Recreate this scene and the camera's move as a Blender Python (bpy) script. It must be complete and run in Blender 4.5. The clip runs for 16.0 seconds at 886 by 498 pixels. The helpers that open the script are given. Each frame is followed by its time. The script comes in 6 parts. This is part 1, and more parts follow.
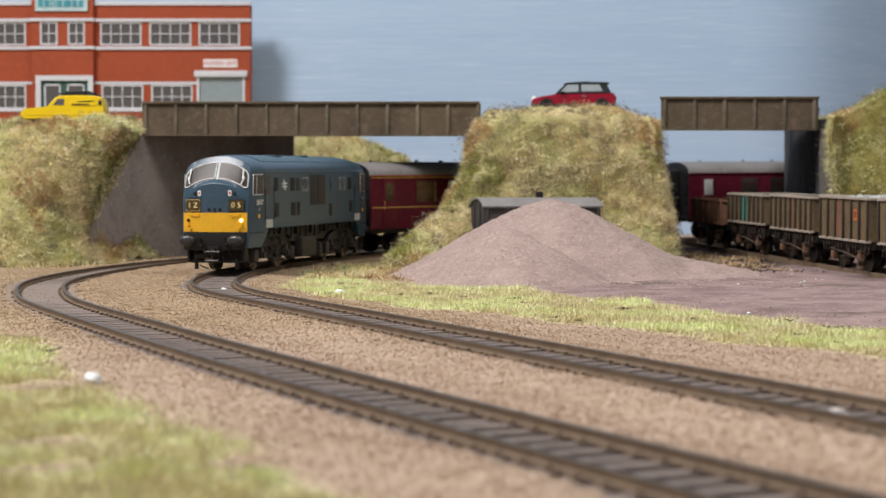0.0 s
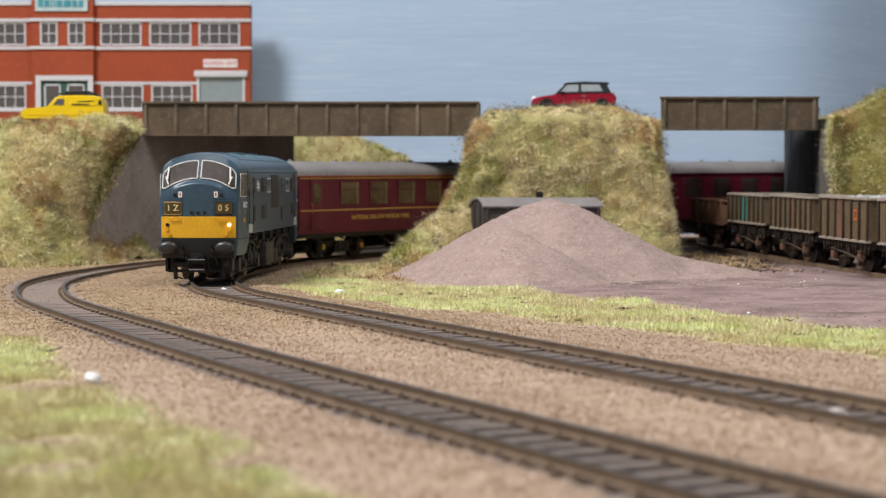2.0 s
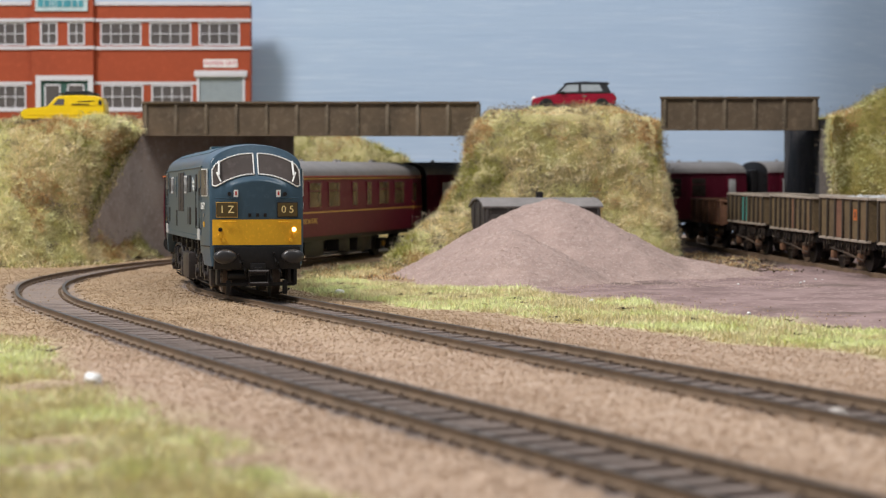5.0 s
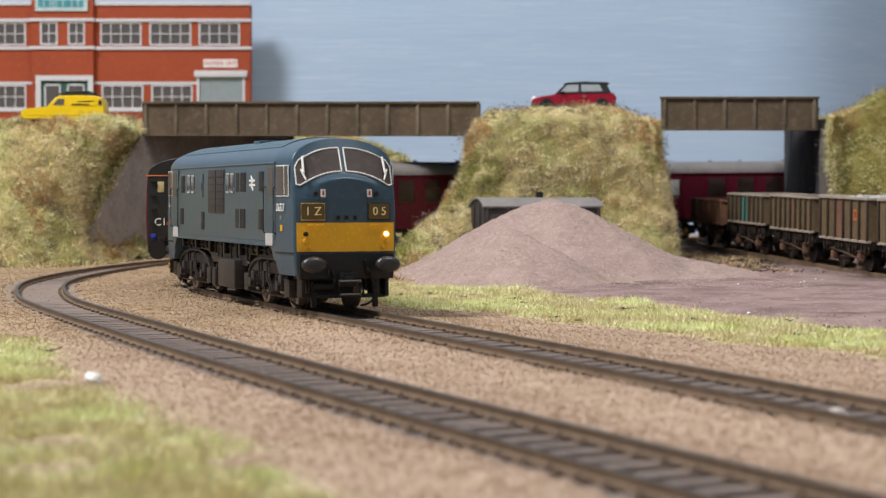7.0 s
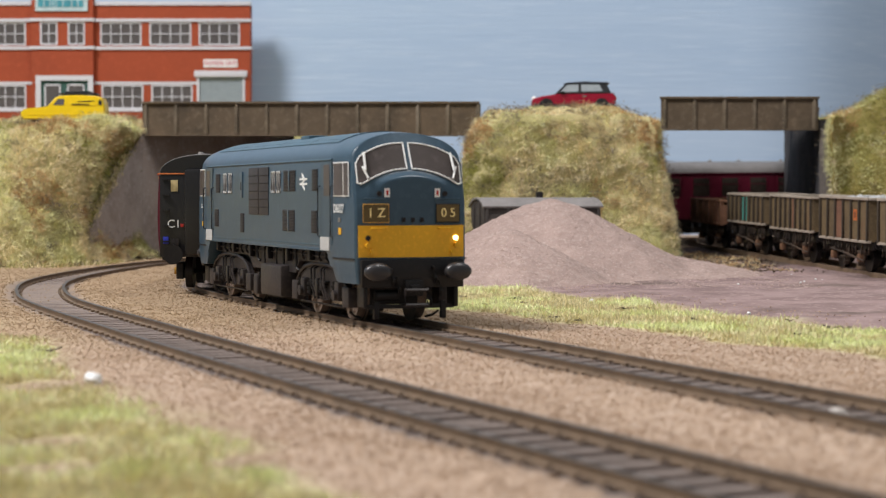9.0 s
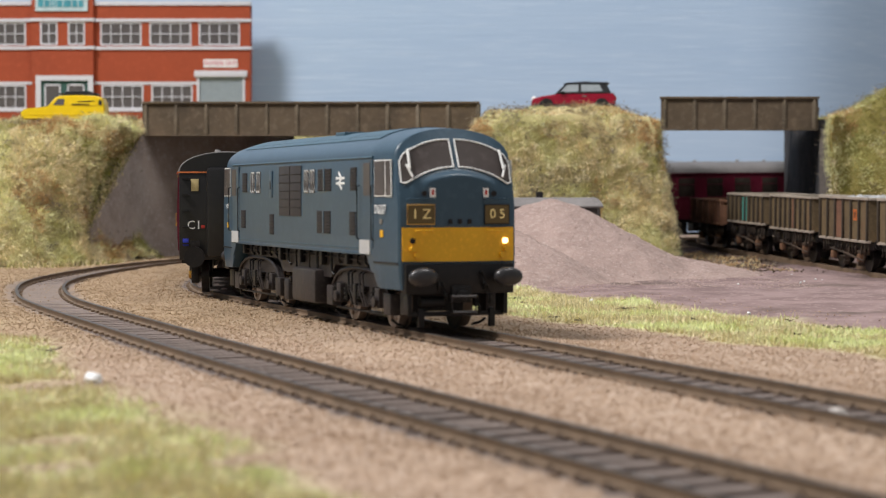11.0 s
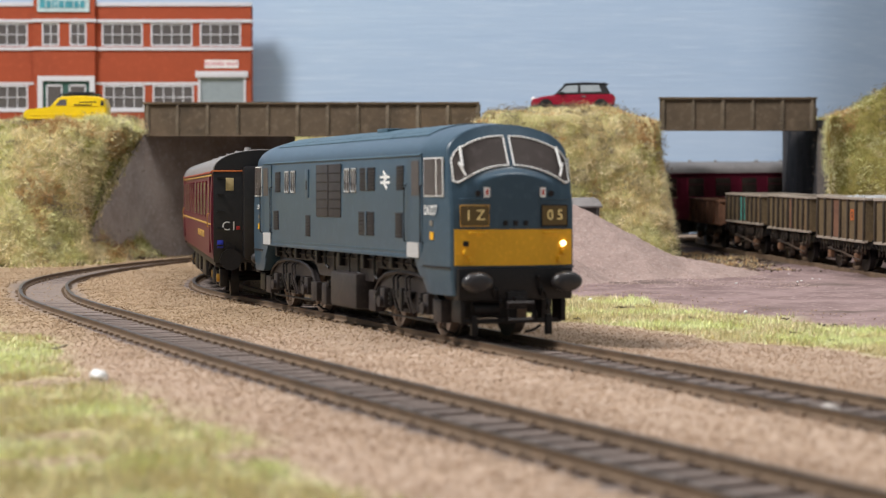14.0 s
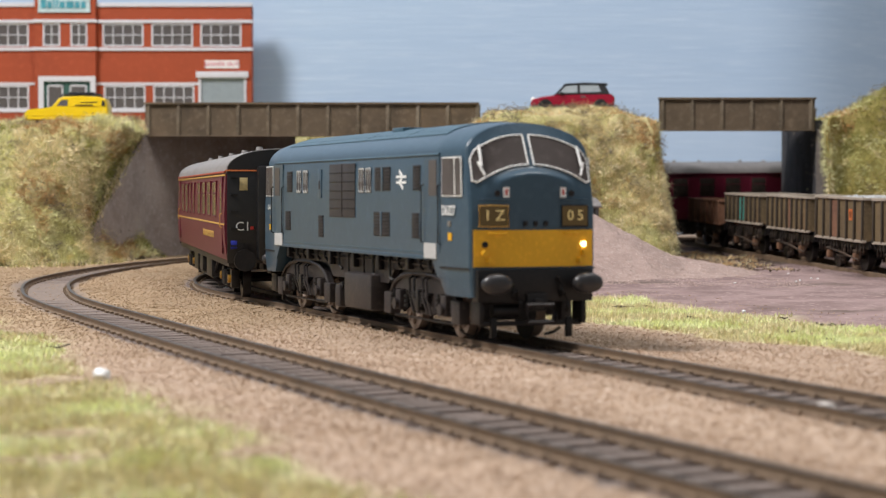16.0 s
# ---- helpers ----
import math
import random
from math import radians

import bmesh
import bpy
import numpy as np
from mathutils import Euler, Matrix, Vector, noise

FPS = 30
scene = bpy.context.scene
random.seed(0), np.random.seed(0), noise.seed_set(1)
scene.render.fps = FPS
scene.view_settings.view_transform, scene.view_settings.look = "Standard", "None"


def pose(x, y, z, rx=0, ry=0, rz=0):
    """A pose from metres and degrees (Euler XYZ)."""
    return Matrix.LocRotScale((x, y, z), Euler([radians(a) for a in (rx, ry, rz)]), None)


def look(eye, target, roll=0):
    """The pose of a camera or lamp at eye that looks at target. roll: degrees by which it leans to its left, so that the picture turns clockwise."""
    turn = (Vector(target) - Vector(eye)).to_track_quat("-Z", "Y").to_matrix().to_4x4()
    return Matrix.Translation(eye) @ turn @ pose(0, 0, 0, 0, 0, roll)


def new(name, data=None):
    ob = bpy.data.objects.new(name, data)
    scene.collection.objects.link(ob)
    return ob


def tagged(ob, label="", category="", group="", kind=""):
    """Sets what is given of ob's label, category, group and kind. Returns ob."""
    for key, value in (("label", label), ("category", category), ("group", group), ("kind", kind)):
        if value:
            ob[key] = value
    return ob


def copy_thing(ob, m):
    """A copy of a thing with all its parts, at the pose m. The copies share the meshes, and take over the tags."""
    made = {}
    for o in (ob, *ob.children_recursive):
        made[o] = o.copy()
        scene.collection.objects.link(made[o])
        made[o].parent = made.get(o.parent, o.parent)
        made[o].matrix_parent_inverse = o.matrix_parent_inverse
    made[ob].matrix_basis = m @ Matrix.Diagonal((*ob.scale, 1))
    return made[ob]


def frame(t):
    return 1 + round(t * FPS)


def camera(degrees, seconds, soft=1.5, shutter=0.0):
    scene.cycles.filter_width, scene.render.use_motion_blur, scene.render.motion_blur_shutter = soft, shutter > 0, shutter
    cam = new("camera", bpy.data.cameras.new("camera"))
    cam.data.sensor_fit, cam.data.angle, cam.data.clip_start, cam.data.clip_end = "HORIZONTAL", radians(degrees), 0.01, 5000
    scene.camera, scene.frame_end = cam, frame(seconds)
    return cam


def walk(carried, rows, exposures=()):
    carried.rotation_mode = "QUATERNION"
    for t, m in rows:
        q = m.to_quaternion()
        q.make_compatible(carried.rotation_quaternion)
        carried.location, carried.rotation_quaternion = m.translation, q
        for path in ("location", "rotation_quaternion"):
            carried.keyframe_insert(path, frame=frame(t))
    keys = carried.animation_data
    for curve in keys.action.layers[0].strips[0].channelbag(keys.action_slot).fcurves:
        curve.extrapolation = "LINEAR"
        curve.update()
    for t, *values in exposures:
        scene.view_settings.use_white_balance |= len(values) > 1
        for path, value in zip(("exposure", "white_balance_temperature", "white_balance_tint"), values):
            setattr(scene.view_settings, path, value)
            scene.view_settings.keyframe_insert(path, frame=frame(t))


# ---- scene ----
# Model railway, 1:76. Lengths in the code are millimetres; MM turns them into metres.
MM = 0.001
SECONDS = 16.0
cam = camera(25.25, SECONDS, soft=1.2)
cam.data.dof.use_dof = True
cam.data.dof.focus_distance = 0.68
cam.data.dof.aperture_fstop = 40
EYE_Z, PITCH = 34.6, 1.542


def eye(back):
    return pose(0, -back * MM, EYE_Z * MM, 90 - PITCH, 0, 0)


walk(cam, [(0, eye(0)), (7, eye(0.2)), (12.0, eye(0.6)), (12.5, eye(1.4)), (13, eye(3.4)), (13.5, eye(5.0)),
           (14, eye(6.8)), (14.5, eye(8.2)), (15, eye(9.2)), (15.5, eye(9.8)), (16, eye(10.2))],
     exposures=[(0, -0.06), (9, -0.06), (12.5, -0.03), (14.5, 0.06), (16, 0.08)])

# ---- light: strip lamps over the layout and the pale room round it ----
world = bpy.data.worlds.new("room_light")
scene.world = world
world.use_nodes = True
world.node_tree.nodes["Background"].inputs[0].default_value = (0.86, 0.94, 1.0, 1)
world.node_tree.nodes["Background"].inputs[1].default_value = 0.27


def area_lamp(name, at, target, sx, sy, watts, colour):
    d = bpy.data.lights.new(name, "AREA")
    d.shape, d.size, d.size_y, d.energy, d.color = "RECTANGLE", sx, sy, watts, colour
    ob = new(name, d)
    ob.matrix_world = look(at, target)
    return ob


area_lamp("ceiling_lamp", (-0.82, 0.38, 1.25), (-0.06, 0.60, 0.0), 0.30, 0.5, 28, (1.0, 0.965, 0.95))
area_lamp("ceiling_lamp", (0.50, 0.50, 1.35), (-0.05, 0.80, 0.0), 0.5, 0.3, 8.0, (1.0, 0.965, 0.93))


# ---- mesh helpers ----
def box(bm, x0, x1, y0, y1, z0, z1, bevel=0.0):
    r = bmesh.ops.create_cube(bm, size=1.0)
    vs = r["verts"]
    for v in vs:
        v.co = Vector(((x0 + x1) / 2 + v.co.x * (x1 - x0), (y0 + y1) / 2 + v.co.y * (y1 - y0), (z0 + z1) / 2 + v.co.z * (z1 - z0)))
    if bevel:
        es = list({e for v in vs for e in v.link_edges})
        bmesh.ops.bevel(bm, geom=es, offset=bevel, segments=2, affect="EDGES", profile=0.6)
    return bm


def obox(bm, m, sx, sy, sz, bevel=0.0):
    """A box of that size centred on the pose m."""
    r = bmesh.ops.create_cube(bm, size=1.0)
    vs = r["verts"]
    for v in vs:
        v.co = m @ Vector((v.co.x * sx, v.co.y * sy, v.co.z * sz))
    if bevel:
        es = list({e for v in vs for e in v.link_edges})
        bmesh.ops.bevel(bm, geom=es, offset=bevel, segments=2, affect="EDGES", profile=0.6)
    return bm


def rod(bm, a, b, r, seg=8, r2=None):
    a, b = Vector(a), Vector(b)
    d = b - a
    m = Matrix.Translation((a + b) / 2) @ d.to_track_quat("Z", "Y").to_matrix().to_4x4()
    bmesh.ops.create_cone(bm, cap_ends=True, segments=seg, radius1=r, radius2=r if r2 is None else r2, depth=d.length, matrix=m)
    return bm


def tube(bm, pts, r, closed=False, seg=5):
    """A round bar along the points."""
    pts = [Vector(p) for p in pts]
    n = len(pts)
    rings = []
    for i, p in enumerate(pts):
        if closed:
            t = pts[(i + 1) % n] - pts[i - 1]
        else:
            t = pts[min(i + 1, n - 1)] - pts[max(i - 1, 0)]
        q = t.to_track_quat("Z", "Y")
        rings.append([bm.verts.new(p + q @ Vector((r * math.cos(2 * math.pi * k / seg), r * math.sin(2 * math.pi * k / seg), 0))) for k in range(seg)])
    for i in range(n if closed else n - 1):
        a, b = rings[i], rings[(i + 1) % n]
        for k in range(seg):
            bm.faces.new((a[k], a[(k + 1) % seg], b[(k + 1) % seg], b[k]))
    if not closed:
        bm.faces.new(rings[0][::-1])
        bm.faces.new(rings[-1])
    return bm


def prism(bm, outline, place, depth):
    """A plate: outline in (a, b), place(a, b, d) gives the point at depth d."""
    lo = [bm.verts.new(place(a, b, 0)) for a, b in outline]
    hi = [bm.verts.new(place(a, b, depth)) for a, b in outline]
    n = len(outline)
    bm.faces.new(lo[::-1])
    bm.faces.new(hi)
    for i in range(n):
        bm.faces.new((lo[i], lo[(i + 1) % n], hi[(i + 1) % n], hi[i]))
    return bm


def patch(bm, grid, place, depth):
    """A plate bent over a surface: grid of (a, b) rows, place(a, b, d)."""
    ni, nj = len(grid), len(grid[0])
    lo = [[bm.verts.new(place(*p, 0)) for p in row] for row in grid]
    hi = [[bm.verts.new(place(*p, depth)) for p in row] for row in grid]
    for i in range(ni - 1):
        for j in range(nj - 1):
            bm.faces.new((hi[i][j], hi[i + 1][j], hi[i + 1][j + 1], hi[i][j + 1]))
            bm.faces.new((lo[i][j], lo[i][j + 1], lo[i + 1][j + 1], lo[i + 1][j]))
    rim = [(i, 0) for i in range(ni)] + [(ni - 1, j) for j in range(1, nj)] + [(i, nj - 1) for i in range(ni - 2, -1, -1)] + [(0, j) for j in range(nj - 2, 0, -1)]
    for k in range(len(rim)):
        (a, b), (c, d) = rim[k], rim[(k + 1) % len(rim)]
        bm.faces.new((lo[a][b], lo[c][d], hi[c][d], hi[a][b]))
    return bm


def finish(bm, smooth):
    bmesh.ops.recalc_face_normals(bm, faces=bm.faces)
    me = bpy.data.meshes.new("mesh")
    for v in bm.verts:
        v.co *= MM
    bm.to_mesh(me)
    bm.free()
    if smooth:
        me.shade_smooth()
        me.set_sharp_from_angle(angle=radians(smooth))
    return me


def part(name, bm, material, parent=None, label="", smooth=38):
    me = finish(bm, smooth)
    me.materials.append(material)
    ob = new(name, me)
    if parent is not None:
        ob.parent = parent
    if label:
        tagged(ob, label)
    return ob


def thing(name, bm, material, label, category, group="", kind="", smooth=38):
    return tagged(part(name, bm, material, None, "", smooth), label, category, group, kind)


def empty(name, m, label, category, group="", kind=""):
    ob = new(name)
    ob.empty_display_size = 0.01
    ob.matrix_world = m
    return tagged(ob, label, category, group, kind)


def at(x, y, z, rx=0, ry=0, rz=0):
    return pose(x * MM, y * MM, z * MM, rx, ry, rz)


def nb():
    return bmesh.new()


def letters(name, text, size, m, material, parent, extrude=0.05, weight=0.0):
    """Flat raised lettering in the built-in font, turned into a mesh; m in millimetres."""
    cu = bpy.data.curves.new("lettering", "FONT")
    cu.body, cu.size, cu.extrude, cu.align_x, cu.align_y, cu.resolution_u = text, size, extrude, "CENTER", "CENTER", 3
    cu.offset = weight
    tmp = bpy.data.objects.new("lettering", cu)
    scene.collection.objects.link(tmp)
    dg = bpy.context.evaluated_depsgraph_get()
    me = bpy.data.meshes.new_from_object(tmp.evaluated_get(dg))
    bpy.data.objects.remove(tmp)
    me.transform(m)
    me.transform(Matrix.Scale(MM, 4))
    me.materials.clear()
    me.materials.append(material)
    ob = new(name, me)
    ob.parent = parent
    return ob


# ---- materials ----
def mat(name, base, rough=0.6, metal=0.0, alt=None, scale=200.0, mix=0.35, bump=0.0, bump_scale=900.0, emit=None, strength=0.0,
        dust=None, dust_amount=0.0, spec=0.5, random=0.0, stretch=None, fine=None):
    """Painted or natural surface: two scales of colour change, fine relief, optional dust that lies in patches."""
    m = bpy.data.materials.new(name)
    m.use_nodes = True
    nt = m.node_tree
    b = nt.nodes["Principled BSDF"]
    b.inputs["Roughness"].default_value = rough
    b.inputs["Metallic"].default_value = metal
    b.inputs["Specular IOR Level"].default_value = spec
    tc = nt.nodes.new("ShaderNodeTexCoord")
    src = tc.outputs["Object"]
    if stretch:
        mp = nt.nodes.new("ShaderNodeMapping")
        mp.inputs["Scale"].default_value = stretch
        nt.links.new(src, mp.inputs["Vector"])
        src = mp.outputs["Vector"]

    def noise_node(s, detail=5.0, rough_=0.6):
        n = nt.nodes.new("ShaderNodeTexNoise")
        n.inputs["Scale"].default_value, n.inputs["Detail"].default_value, n.inputs["Roughness"].default_value = s, detail, rough_
        nt.links.new(src, n.inputs["Vector"])
        return n.outputs["Fac"]

    def ramp(fac, lo, hi):
        r = nt.nodes.new("ShaderNodeMapRange")
        r.inputs["From Min"].default_value, r.inputs["From Max"].default_value = lo, hi
        nt.links.new(fac, r.inputs["Value"])
        return r.outputs["Result"]

    def blend(fac, c1, c2, mode="MIX"):
        x = nt.nodes.new("ShaderNodeMix")
        x.data_type, x.blend_type = "RGBA", mode
        if isinstance(fac, float):
            x.inputs[0].default_value = fac
        else:
            nt.links.new(fac, x.inputs[0])
        for i, c in ((6, c1), (7, c2)):
            if isinstance(c, tuple):
                x.inputs[i].default_value = (*c, 1)
            else:
                nt.links.new(c, x.inputs[i])
        return x.outputs[2]

    alt = alt or tuple(c * (1 - mix) for c in base)
    col = blend(ramp(noise_node(scale), 0.35, 0.68), base, alt)
    f = fine or tuple(min(1, c * 1.18 + 0.01) for c in base)
    col = blend(ramp(noise_node(scale * 7.3, 3.0), 0.52, 0.8), col, f)
    if dust:
        col = blend(ramp(noise_node(scale * 0.37, 6.0, 0.7), 0.75 - dust_amount, 0.85), col, dust)
    if random:
        oi = nt.nodes.new("ShaderNodeObjectInfo")
        h = nt.nodes.new("ShaderNodeHueSaturation")
        mr = nt.nodes.new("ShaderNodeMapRange")
        mr.inputs["To Min"].default_value, mr.inputs["To Max"].default_value = 1 - random, 1 + random
        nt.links.new(oi.outputs["Random"], mr.inputs["Value"])
        nt.links.new(mr.outputs["Result"], h.inputs["Value"])
        nt.links.new(col, h.inputs["Color"])
        col = h.outputs["Color"]
    nt.links.new(col, b.inputs["Base Color"])
    if bump:
        bp = nt.nodes.new("ShaderNodeBump")
        bp.inputs["Strength"].default_value, bp.inputs["Distance"].default_value = bump, 0.0006
        nt.links.new(noise_node(bump_scale, 4.0), bp.inputs["Height"])
        nt.links.new(bp.outputs["Normal"], b.inputs["Normal"])
    if emit:
        b.inputs["Emission Color"].default_value = (*emit, 1)
        b.inputs["Emission Strength"].default_value = strength
    return m


M = {}
M["blue"] = mat("rail_blue_paint", (0.038, 0.075, 0.112), 0.34, mix=0.12, scale=60, bump=0.05, dust=(0.075, 0.12, 0.15), dust_amount=0.1)
M["roof_blue"] = mat("rail_blue_roof", (0.042, 0.094, 0.132), 0.42, mix=0.12, scale=60, bump=0.05, dust=(0.12, 0.17, 0.20), dust_amount=0.18)
M["yellow"] = mat("warning_yellow_paint", (0.80, 0.42, 0.012), 0.5, mix=0.1, scale=120)
M["white"] = mat("white_paint", (0.84, 0.84, 0.83), 0.5, mix=0.08, scale=200)
M["grille"] = mat("dark_grille_mesh", (0.035, 0.030, 0.032), 0.6, mix=0.3, scale=300)
M["black"] = mat("black_underframe", (0.011, 0.0095, 0.010), 0.42, spec=0.35, mix=0.3, scale=160, bump=0.12, fine=(0.018, 0.015, 0.015), dust=(0.04, 0.032, 0.028), dust_amount=0.14)
M["dark_grey"] = mat("dark_grey_paint", (0.017, 0.014, 0.015), 0.5, spec=0.3, mix=0.3, scale=160, fine=(0.040, 0.033, 0.032), dust=(0.06, 0.046, 0.04), dust_amount=0.2)
M["frame_dirt"] = mat("road_dirt_on_frames", (0.036, 0.029, 0.029), 0.48, alt=(0.022, 0.018, 0.018), spec=0.4, scale=110, bump=0.15, fine=(0.07, 0.055, 0.05), dust=(0.075, 0.055, 0.045), dust_amount=0.15)
M["buffer"] = mat("satin_black_buffer", (0.03, 0.028, 0.03), 0.34, spec=0.5, mix=0.2, scale=120)
M["wheel_rim"] = mat("dulled_wheel_rim", (0.26, 0.20, 0.16), 0.45, 0.4, mix=0.3, scale=150)
M["glass"] = mat("smoked_cab_glass", (0.095, 0.080, 0.076), 0.32, mix=0.3, scale=40, spec=0.15)
M["coach_black"] = mat("black_coach_end_paint", (0.014, 0.013, 0.014), 0.35, mix=0.2, scale=80, fine=(0.019, 0.018, 0.019), spec=0.4)
M["pale_frame"] = mat("grey_white_frame", (0.50, 0.50, 0.50), 0.5, mix=0.1)
M["maroon"] = mat("maroon_coach_paint", (0.118, 0.010, 0.026), 0.42, mix=0.15, scale=50, spec=0.3)
M["gutter"] = mat("orange_red_line", (0.36, 0.055, 0.03), 0.5, mix=0.2, scale=90)
M["coach_roof"] = mat("grey_coach_roof", (0.235, 0.22, 0.215), 0.62, mix=0.2, scale=60, dust=(0.17, 0.15, 0.135), dust_amount=0.2)
M["gold"] = mat("gold_lining", (0.56, 0.33, 0.07), 0.45, mix=0.1)
M["coach_glass"] = mat("coach_window_glass", (0.13, 0.085, 0.045), 0.2, mix=0.6, scale=60, spec=0.3)
# darker copy of the coach window glass, with the bridge's shade put into it
M["shaded_glass"] = mat("shaded_coach_window_glass", (0.055, 0.042, 0.034), 0.2, mix=0.6, scale=60, spec=0.3)
M["curtain"] = mat("tan_curtain", (0.22, 0.15, 0.07), 0.8, mix=0.3, scale=200)
M["frosted"] = mat("frosted_window_glass", (0.62, 0.63, 0.62), 0.3, mix=0.1)
M["brass"] = mat("brass_wheel_face", (0.55, 0.30, 0.05), 0.35, 0.6, mix=0.3)
M["steel"] = mat("worn_steel", (0.35, 0.32, 0.29), 0.4, 0.7, mix=0.3)
M["rail"] = mat("rusty_rail_side", (0.19, 0.128, 0.080), 0.7, mix=0.35, scale=120, bump=0.2, dust=(0.20, 0.125, 0.07), dust_amount=0.25)
M["rail_top"] = mat("polished_rail_head", (0.085, 0.07, 0.06), 0.5, 0.2, mix=0.3, scale=120)
M["sleeper"] = mat("weathered_sleeper", (0.21, 0.165, 0.145), 0.85, mix=0.3, scale=150, bump=0.3, random=0.1)
M["ballast"] = mat("buff_ballast", (0.40, 0.275, 0.205), 0.95, alt=(0.31, 0.205, 0.15), scale=55, fine=(0.52, 0.40, 0.32), bump=1.0, bump_scale=700)
M["stone"] = mat("pile_stone", (0.40, 0.295, 0.262), 0.95, alt=(0.31, 0.225, 0.20), scale=60, fine=(0.50, 0.40, 0.36), bump=1.0, bump_scale=650)
M["yard"] = mat("trodden_yard_dirt", (0.27, 0.18, 0.165), 0.9, alt=(0.20, 0.13, 0.12), scale=40, fine=(0.36, 0.26, 0.24), bump=0.6, bump_scale=500)
M["grass"] = mat("static_grass", (0.44, 0.40, 0.13), 0.9, alt=(0.30, 0.31, 0.075), scale=35, fine=(0.58, 0.50, 0.24), bump=0.8, bump_scale=900)
M["concrete"] = mat("grey_card_wall", (0.335, 0.28, 0.255), 0.95, alt=(0.21, 0.172, 0.155), scale=48, bump=0.6, bump_scale=300, fine=(0.42, 0.38, 0.37), dust=(0.43, 0.39, 0.37), dust_amount=0.32, spec=0.2)
M["slate_wall"] = mat("slate_grey_abutment", (0.070, 0.068, 0.072), 0.95, alt=(0.040, 0.038, 0.040), scale=60, bump=0.5, bump_scale=300, fine=(0.115, 0.11, 0.115), dust=(0.12, 0.105, 0.095), dust_amount=0.2, spec=0.15)
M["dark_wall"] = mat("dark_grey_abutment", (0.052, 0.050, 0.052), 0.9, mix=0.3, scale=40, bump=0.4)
M["dull_wall"] = mat("dull_brown_wall", (0.17, 0.145, 0.13), 0.9, mix=0.4, scale=50, bump=0.5)
M["girder"] = mat("weathered_brown_girder", (0.122, 0.086, 0.052), 0.75, mix=0.45, scale=38, bump=0.35, fine=(0.16, 0.12, 0.08), dust=(0.20, 0.135, 0.08), dust_amount=0.3)
# stiffener brown is made paler than the girder, a painted edge highlight
M["girder_rib"] = mat("highlighted_girder_edge", (0.165, 0.125, 0.082), 0.75, mix=0.45, scale=70, bump=0.3, fine=(0.24, 0.19, 0.13), dust=(0.28, 0.23, 0.17), dust_amount=0.28)
M["brick"] = mat("orange_printed_brick", (0.35, 0.058, 0.017), 0.75, mix=0.12, scale=40)
M["trim"] = mat("white_card_trim", (0.62, 0.61, 0.665), 0.7, mix=0.06)
M["pane"] = mat("grey_window_print", (0.11, 0.098, 0.098), 0.25, mix=0.2, scale=80)
M["green"] = mat("dark_green_door", (0.03, 0.10, 0.085), 0.5)
M["shutter"] = mat("grey_roller_shutter", (0.32, 0.37, 0.41), 0.6, mix=0.1)
M["pink"] = mat("pink_sign", (0.62, 0.13, 0.20), 0.6)
M["teal"] = mat("teal_sign_lettering", (0.06, 0.33, 0.42), 0.6)
M["pale_sign"] = mat("pale_sign_board", (0.55, 0.68, 0.72), 0.6)
M["van_yellow"] = mat("bright_yellow_car_paint", (0.82, 0.56, 0.005), 0.3, mix=0.05)
M["red"] = mat("deep_red_car_paint", (0.30, 0.006, 0.026), 0.22, mix=0.08)
M["car_black"] = mat("car_black_plastic", (0.015, 0.015, 0.017), 0.4)
M["car_glass"] = mat("car_window_glass", (0.36, 0.40, 0.43), 0.1, mix=0.2, spec=0.7)
M["chrome"] = mat("chrome", (0.75, 0.75, 0.75), 0.2, 0.9)
M["wagon"] = mat("grey_brown_wagon_steel", (0.158, 0.110, 0.052), 0.75, alt=(0.092, 0.062, 0.034), scale=90, bump=0.25, dust=(0.24, 0.12, 0.055), dust_amount=0.22, random=0.1)
M["wagon_rib"] = mat("dark_wagon_rib", (0.058, 0.042, 0.028), 0.8, mix=0.35, scale=90)
M["wagon_rust"] = mat("rusty_wagon_steel", (0.22, 0.105, 0.058), 0.8, alt=(0.14, 0.065, 0.04), scale=70, bump=0.3)
M["wagon_gear"] = mat("rusty_running_gear", (0.055, 0.038, 0.028), 0.8, mix=0.4, scale=120, dust=(0.16, 0.10, 0.06), dust_amount=0.25)
M["axle_rust"] = mat("rusty_axle_box", (0.19, 0.095, 0.05), 0.8, mix=0.4, scale=120)
M["wagon_rim"] = mat("worn_wagon_rim", (0.40, 0.335, 0.27), 0.75, mix=0.3, scale=90)
M["plank"] = mat("dark_van_planks", (0.055, 0.046, 0.042), 0.75, mix=0.3, scale=80, stretch=(1, 1, 0.2), bump=0.3)
M["van_roof"] = mat("grey_van_roof", (0.26, 0.24, 0.235), 0.8, mix=0.25, scale=60)
M["teal_patch"] = mat("teal_panel_patch", (0.05, 0.33, 0.29), 0.6)
M["orange"] = mat("orange_mark", (0.65, 0.17, 0.04), 0.6)
M["blue_mark"] = mat("bright_blue_mark", (0.03, 0.05, 0.55), 0.5)
M["red_mark"] = mat("red_mark", (0.55, 0.03, 0.02), 0.5)
# blind and lettering emit slightly, in place of a golden reflection
M["headcode"] = mat("headcode_blind_reflection_glow", (0.03, 0.022, 0.01), 0.35, emit=(1.0, 0.55, 0.10), strength=0.035)
